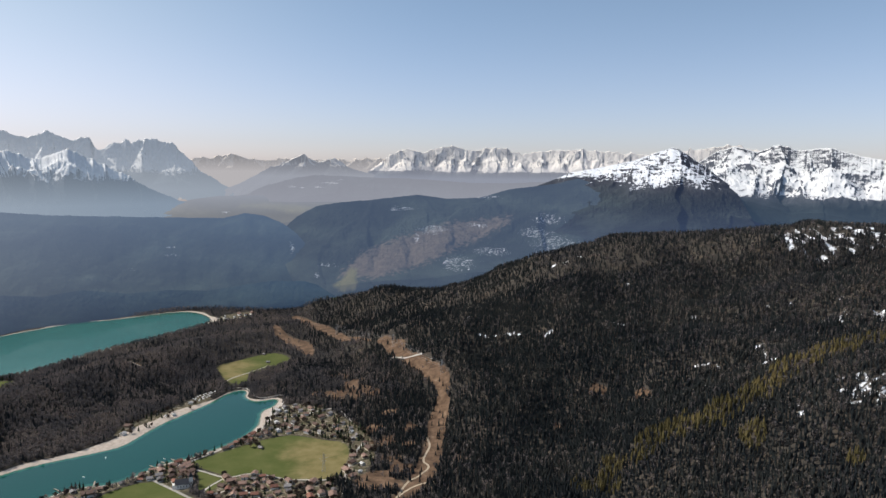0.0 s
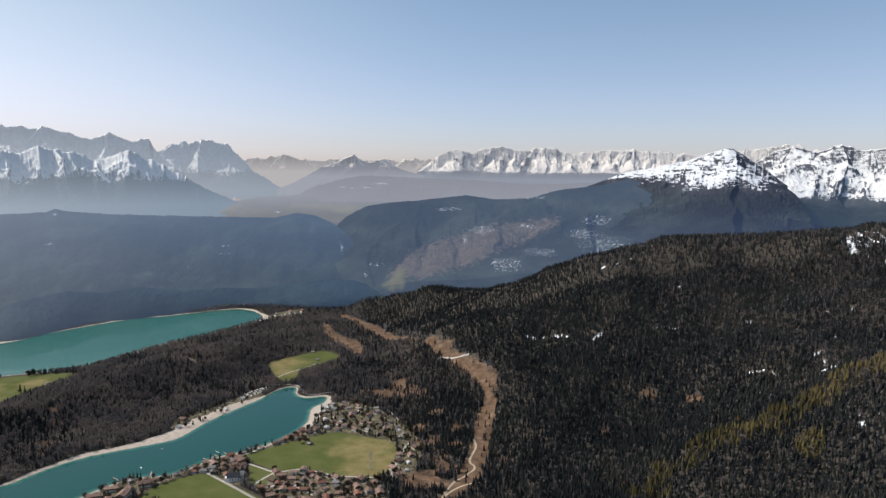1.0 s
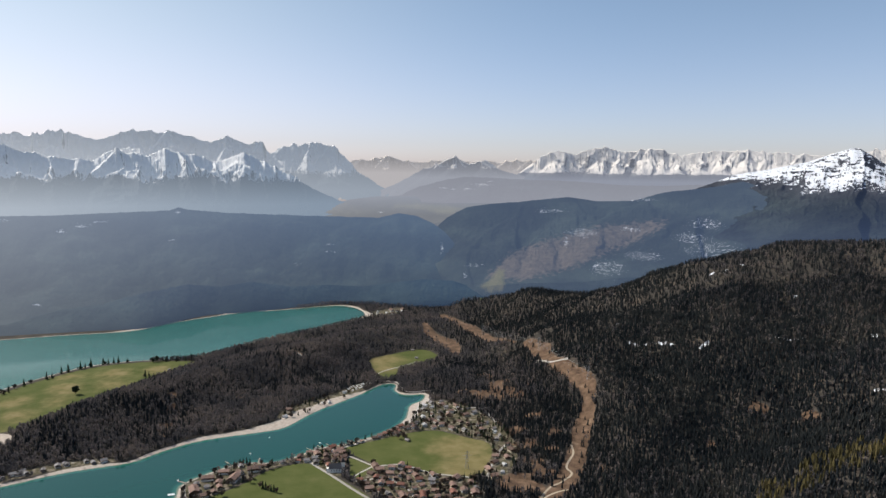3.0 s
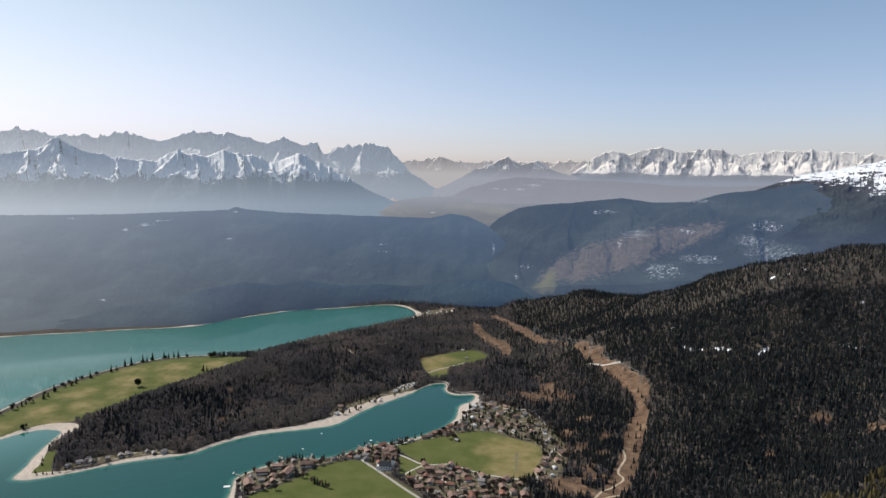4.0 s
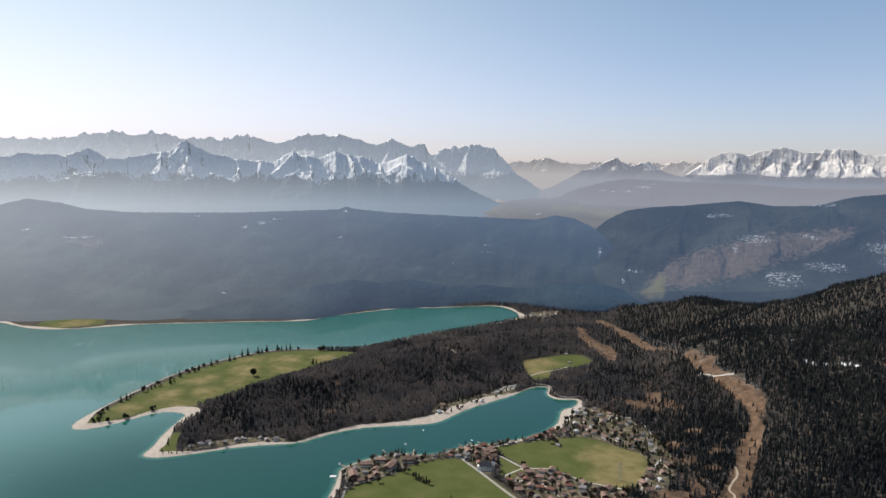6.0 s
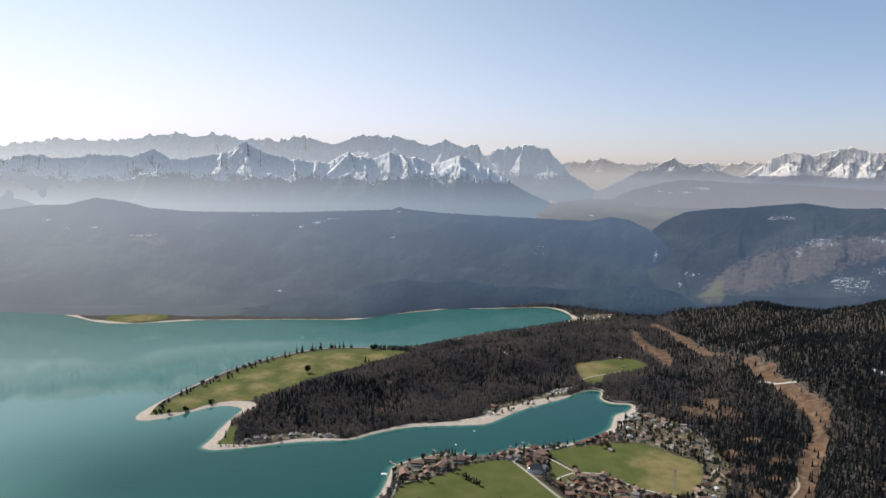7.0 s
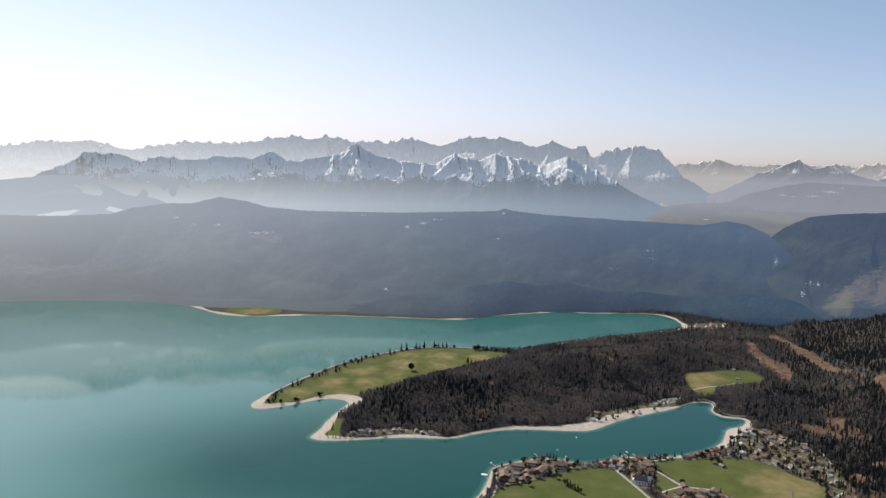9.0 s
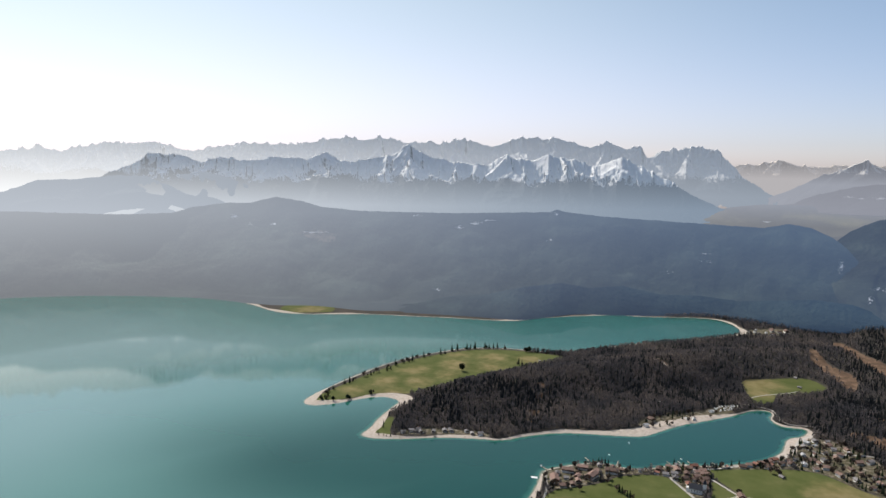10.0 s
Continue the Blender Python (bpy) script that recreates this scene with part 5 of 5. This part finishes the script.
def single_conifer(rng, name, label, tall):
    root = new(name)
    part("trunk", stem(tall * 0.5, tall * 0.016), BARK, root)
    bm = bmesh.new()
    tiers = 7
    for k in range(tiers):
        f = k / tiers
        z0, z1, r = tall * (0.07 + 0.83 * f), tall * (0.07 + 0.83 * f + 0.24 - 0.07 * f), tall * 0.19 * (1 - f) ** 0.9 + tall * 0.012
        tip = bm.verts.new((0, 0, min(z1, tall)))
        n = 11
        ring = []
        for i in range(n):
            a, q = 6.283 * (i + 0.4 * rng.rand()) / n, r * (1.0 if i % 2 else 0.6) * (0.75 + 0.5 * rng.rand())
            ring.append(bm.verts.new((q * math.cos(a), q * math.sin(a), z0 - tall * 0.02 * (i % 2) + tall * 0.02 * rng.rand())))
        for i in range(n):
            bm.faces.new([tip, ring[i], ring[(i + 1) % n]])
    part("crown", bm, CROWN_NEEDLE, root)
    return tagged(root, label, "tree")


def single_broadleaf(rng, name, label, tall, mat, clumps=70):
    root = new(name)
    part("trunk", stem(tall * 0.55, tall * 0.022), BARK, root)
    limbs = bmesh.new()
    crown = bmesh.new()
    for i in range(7):
        a, out = 6.283 * i / 7 + rng.rand(), tall * (0.2 + 0.12 * rng.rand())
        foot, head = Vector((0, 0, tall * (0.28 + 0.03 * i))), Vector((out * math.cos(a), out * math.sin(a), tall * (0.55 + 0.05 * i)))
        turn = (head - foot).to_track_quat("Z", "Y").to_matrix().to_4x4()
        bmesh.ops.create_cone(limbs, cap_ends=True, segments=5, radius1=tall * 0.009, radius2=tall * 0.003, depth=(head - foot).length, matrix=Matrix.Translation((foot + head) / 2) @ turn)
    part("limbs", limbs, BARK, root)
    for _ in range(clumps):
        d = Vector(rng.randn(3)).normalized() * (0.35 + 0.65 * rng.rand())
        at = Vector((d.x * tall * 0.33, d.y * tall * 0.33, tall * 0.62 + d.z * tall * 0.36))
        s = tall * (0.045 + 0.05 * rng.rand())
        for _ in range(3):
            p = [crown.verts.new(at + Vector(rng.randn(3)) * s) for _ in range(3)]
            crown.faces.new(p)
    part("crown", crown, mat, root)
    return tagged(root, label, "tree")


rng_tree = np.random.RandomState(23)
TREES = [
    single_conifer(rng_tree, "spruce_tree", "tall dark spruce standing alone", 19),
    single_conifer(rng_tree, "spruce_tree", "slim dark spruce among the houses", 14),
    single_broadleaf(rng_tree, "leafless_tree", "leafless brown garden tree", 11, CROWN_TWIG),
    single_broadleaf(rng_tree, "leafless_tree", "broad grey-brown tree without leaves", 14, CROWN_TWIG, 90),
    single_broadleaf(rng_tree, "budding_tree", "tree in first pale green bud", 9, CROWN_BUD, 60),
    single_broadleaf(rng_tree, "round_tree", "dense dark round tree on the open meadow", 15, CROWN_NEEDLE, 240),
]
_planted = set()


def plant(kind, x, y, scale=1.0, group=""):
    m = stand(x, y, float(rng_tree.rand() * 360), 0.2, scale)
    if kind in _planted:
        ob = copy_thing(TREES[kind], m)
        ob.matrix_basis = m
    else:
        _planted.add(kind)
        ob = TREES[kind]
        ob.matrix_basis = m
    return tagged(ob, group=group)


plant(5, -1492, 1700, 1.8)
for x, y, k, s in [(-1618, 1218, 1, .7), (-1612, 1206, 1, .6), (-1604, 1212, 1, .75), (-1590, 1226, 1, .6), (-1640, 1240, 3, .6), (-1655, 1262, 2, .8), (-1663, 1285, 1, .9), (-1681, 1346, 0, .8), (-1676, 1362, 0, .9), (-1689, 1387, 1, .9), (-1696, 1440, 3, .8), (-1692, 1466, 0, .6), (-1697, 1484, 0, .55), (-1700, 1500, 3, .8),
                   (-1684, 1532, 0, .9), (-1708, 1560, 3, .7), (-1712, 1598, 0, .95), (-1722, 1640, 3, .8), (-1716, 1660, 3, .7), (-1709, 1679, 0, .9), (-1722, 1715, 3, .7), (-1711, 1739, 0, .9), (-1714, 1770, 3, .7), (-1698, 1816, 0, .9), (-1690, 1830, 0, .8), (-1700, 1881, 0, .9), (-1690, 1900, 0, .95), (-1676, 1940, 0, 1.), (-1668, 1952, 0, .9), (-1660, 1970, 0, 1.),
                   (-1640, 2005, 0, 1.), (-1630, 2018, 0, .9), (-1618, 2030, 0, 1.), (-1604, 2036, 0, .8), (-1580, 2050, 1, .9), (-1493, 2067, 3, 1.), (-1480, 2074, 5, .8), (-1450, 2085, 0, .8), (-1414, 2102, 1, 1.), (-1390, 2110, 1, 1.), (-1370, 2115, 1, .9), (-1351, 2121, 1, 1.), (-1565, 1262, 5, .6), (-1545, 1340, 1, .8), (-1400, 1900, 0, .9), (-1392, 1908, 0, .7),
                   (-1548, 1350, 2, .7), (-1300, 1148, 1, .45), (-1290, 1142, 1, .4), (-1280, 1150, 1, .45), (-1272, 1152, 1, .4), (-1262, 1158, 1, .5), (-1322, 1186, 1, .7), (-1340, 1205, 1, .5), (-1258, 1170, 2, .5), (-1245, 1178, 2, .5)]:
    plant(k, x, y, s * float(1.35 + 0.6 * rng_tree.rand()), "trees along the peninsula shore")
    if s > 0.55:
        plant((2, 3, 5)[rng_tree.randint(3)], x + float(rng_tree.randn()) * 7, y + float(rng_tree.randn()) * 9, 0.45 + 0.5 * float(rng_tree.rand()), "trees along the peninsula shore")
for i in range(7):
    plant(0 if i % 3 else 3, -684 + 7.5 * i, 1294 - 2.2 * i, 0.9 + 0.25 * float(rng_tree.rand()), "row of trees in the mown field")
for x, y, k, s in [(-560, 1225, 0, 1.1), (-548, 1218, 0, .9), (-712, 1150, 3, .9), (-704, 1146, 3, .8), (-470, 1625, 3, 1.2), (-458, 1632, 3, 1.3), (-450, 1628, 2, 1.3), (-462, 1640, 3, 1.1), (-480, 1650, 0, 1.), (-500, 1645, 0, .9), (-238, 1438, 0, 1.2), (-228, 1446, 0, 1.), (-246, 1430, 0, 1.1), (-725, 1330, 3, 1.), (-716, 1310, 3, 1.), (-735, 1352, 0, 1.), (-744, 1240, 3, 1.1), (-770, 1232, 3, 1.1)]:
    plant(k, x, y, s, "trees at the field edges")
plant(4, -610, 1500, 1.0, "garden trees of the village")
for x, y in ((-790, 1400), (-784, 1404), (-776, 1406), (-766, 1402), (-716, 1416), (-656, 1520), (-596, 1556), (-552, 1606), (-540, 1622)):
    plant(1, x, y, 1.25, "dark trees on the village shore")
for quarter, count, kinds in (("north_point", 34, (1, 2, 3, 3, 2)), ("lake_street", 30, (1, 2, 2, 4)), ("old_village", 110, (1, 2, 2, 3, 3)), ("shore_row", 18, (2, 3, 1)), ("south_quarter", 190, (0, 1, 2, 2, 3, 1, 0)), ("camp", 34, (3, 2, 1))):
    outline = VILLAGE_LINES[quarter]
    lo, hi = outline.min(0), outline.max(0)
    done = 0
    for _ in range(count * 30):
        x, y = lo + (hi - lo) * rng_tree.rand(2)
        if done < count and lookup(shore, x, y) > 9 and lookup(in_field, x, y) < -2 and inside_by(outline, np.array([x]), np.array([y]))[0] > -3 and free(x, y, 1.5):
            plant(kinds[rng_tree.randint(len(kinds))], float(x), float(y), 0.75 + 0.5 * float(rng_tree.rand()), "garden trees of the village")
            done += 1

# ---------------------------------------------------------------- small things
STEEL = plain("galvanised_steel", (0.30, 0.31, 0.32), 0.5, 0.1, 2.0, 0.5, 0.6)
WHITE = plain("white_paint", (0.80, 0.80, 0.78), 0.4, 0.05, 2.0)
PLANK = plain("grey_planks", (0.30, 0.26, 0.21), 0.9, 0.15, 1.5)
TYRE = plain("tyre", (0.03, 0.03, 0.03), 0.9, 0.1, 1.0)


def bar(bm, a, b, r):
    a, b = Vector(a), Vector(b)
    turn = (b - a).to_track_quat("Z", "Y").to_matrix().to_4x4()
    bmesh.ops.create_cone(bm, cap_ends=True, segments=4, radius1=r, radius2=r, depth=(b - a).length, matrix=Matrix.Translation((a + b) / 2) @ turn)


def pylon():
    root = new("power_pylon")
    tall = 44.0

    def half(z):
        return 3.4 * (1 - z / tall) + 0.5

    for sx, sy in ((1, 1), (1, -1), (-1, 1), (-1, -1)):
        bm = bmesh.new()
        bar(bm, (sx * half(0), sy * half(0), -1), (sx * half(tall), sy * half(tall), tall), 0.16)
        part("leg", bm, STEEL, root)
    bm = bmesh.new()
    levels = [0, 6, 12, 17, 22, 26, 30, 34, 38, 42]
    for z0, z1 in zip(levels[:-1], levels[1:]):
        a, b = half(z0), half(z1)
        for s in (1, -1):
            bar(bm, (s * a, a, z0), (s * b, -b, z1), 0.08)
            bar(bm, (s * a, -a, z0), (s * b, b, z1), 0.08)
            bar(bm, (a, s * a, z0), (-b, s * b, z1), 0.08)
            bar(bm, (-a, s * a, z0), (b, s * b, z1), 0.08)
    part("bracing", bm, STEEL, root)
    for z, w in ((26, 7.5), (33, 10), (40, 6)):
        bm = bmesh.new()
        for s in (1, -1):
            bar(bm, (-w, 0, z), (w, s * 0.8, z), 0.14)
            bar(bm, (s * w, 0, z), (0, 0, z + 2.4), 0.1)
        part("crossarm", bm, STEEL, root)
    return tagged(root, "tall grey lattice power pylon", "pylon", "power line")


PYLON = pylon()
SPANS = [(-265, 1487, 20), (0, 1990, 24), (-165, 2270, 36), (-420, 2680, 34)]
PYLON.matrix_world = stand(*SPANS[1])
for _s in (SPANS[0], SPANS[2], SPANS[3]):
    copy_thing(PYLON, stand(*_s))


def cable(a, b, sag):
    cu = bpy.data.curves.new("power_cable", "CURVE")
    cu.dimensions, cu.bevel_depth, cu.bevel_resolution = "3D", 0.12, 0
    sp = cu.splines.new("POLY")
    sp.points.add(16)
    for i, pt in enumerate(sp.points):
        f = i / 16
        p = Vector(a).lerp(Vector(b), f)
        pt.co = (p.x, p.y, p.z - 4 * sag * f * (1 - f), 1)
    cu.materials.append(STEEL)
    return tagged(new("power_cable", cu), "sagging grey cable between the pylons", "cable", "power line")


for (ax, ay, at), (bx, by, bt) in zip(SPANS[1:-1], SPANS[2:]):
    ma, mb = stand(ax, ay, at), stand(bx, by, bt)
    for z, w in ((26, 7.5), (33, 10), (40, 6)):
        for s in (1, -1):
            cable(ma @ Vector((s * w, 0, z - 1.5)), mb @ Vector((s * w, 0, z - 1.5)), 11)


def boat(label, length):
    root = new("boat")
    bm = bmesh.new()
    ribs = []
    for f, w in ((-0.5, 0.75), (-0.2, 1.0), (0.15, 0.95), (0.38, 0.55), (0.5, 0.04)):
        ribs.append([bm.verts.new(p) for p in ((-w * length * 0.17, f * length, 0.8), (-w * length * 0.1, f * length, -0.2), (w * length * 0.1, f * length, -0.2), (w * length * 0.17, f * length, 0.8))])
    for r0, r1 in zip(ribs[:-1], ribs[1:]):
        for i in range(4):
            bm.faces.new([r0[i], r0[(i + 1) % 4], r1[(i + 1) % 4], r1[i]])
    bm.faces.new(ribs[0])
    bm.faces.new(ribs[-1][::-1])
    bmesh.ops.recalc_face_normals(bm, faces=bm.faces)
    part("hull", bm, WHITE, root)
    part("cabin", boxed(-length * 0.09, length * 0.09, -length * 0.2, length * 0.12, 0.75, 1.9), PLASTER, root)
    return tagged(root, label, "boat", "boats on the lake")


BOAT = boat("small white motor boat lying on the lake", 9)
BOAT.matrix_world = pose(-795, 1458, 0, 0, 0, 60)
for x, y, r in ((-796, 1562, 20), (-655, 1558, 60), (-880, 1290, 10)):
    copy_thing(BOAT, pose(x, y, 0, 0, 0, r))
raft = new("bathing_raft")
part("deck", boxed(-7, 7, -4, 4, 0.25, 0.6), WHITE, raft)
for _x in (-5, 5):
    part("float", boxed(_x - 1.2, _x + 1.2, -3.8, 3.8, -0.4, 0.25), PLANK, raft)
raft.matrix_world = pose(-856, 1228, 0, 0, 0, 30)
tagged(raft, "white bathing raft moored off the village point", "raft")


def jetty(x, y, turn, length):
    root = new("jetty")
    part("deck", boxed(-1.6, 1.6, -4, length, 0.9, 1.15), PLANK, root)
    for k in range(3):
        for s in (-1.3, 1.3):
            bm = bmesh.new()
            bar(bm, (s, length * (0.3 + 0.33 * k), -2.5), (s, length * (0.3 + 0.33 * k), 1.7), 0.14)
            part("post", bm, PLANK, root)
    root.matrix_world = pose(x, y, 0, 0, 0, turn)
    return tagged(root, "grey wooden jetty reaching into the lake", "jetty", "jetties of the village shore")


for _x, _y, _t, _l in ((-664, 1514, 60, 12), (-648, 1536, 55, 10), (-630, 1550, 50, 12), (-1236, 1168, 60, 12), (-1180, 1240, 55, 10), (-1120, 1290, 40, 12), (-858, 1282, 80, 18), (-812, 1392, 60, 20), (-752, 1418, 20, 24), (-580, 1582, 55, 16)):
    jetty(_x, _y, _t, _l)


def caravan():
    root = new("caravan")
    bm = boxed(-1.15, 1.15, -3, 3, 0.5, 2.7)
    bmesh.ops.bevel(bm, geom=bm.edges[:], offset=0.3, segments=2, affect="EDGES")
    part("body", bm, WHITE, root)
    for s in (-1, 1):
        part("window", boxed(s * 1.15 - 0.03, s * 1.15 + 0.03, -1.6, 1.2, 1.4, 2.1), GLASS, root)
        bm = bmesh.new()
        bmesh.ops.create_cone(bm, cap_ends=True, segments=10, radius1=0.36, radius2=0.36, depth=0.22, matrix=pose(s * 1.0, 0, 0.36, 0, 90, 0))
        part("wheel", bm, TYRE, root)
    return tagged(root, "white caravan on the camping meadow", "caravan", "caravans on the camping meadow")


CARAVAN = caravan()
rng_camp = np.random.RandomState(4)
_first = True
for i in range(30):
    a, b = (i % 10) / 9, i // 10
    x, y = -735 + 40 * a + 9 * b + rng_camp.randn() * 2, 1966 + 82 * a - 7 * b + rng_camp.randn() * 2
    m = stand(x, y, 60 + rng_camp.randn() * 25)
    if _first:
        CARAVAN.matrix_world, _first = m, False
    else:
        copy_thing(CARAVAN, m)
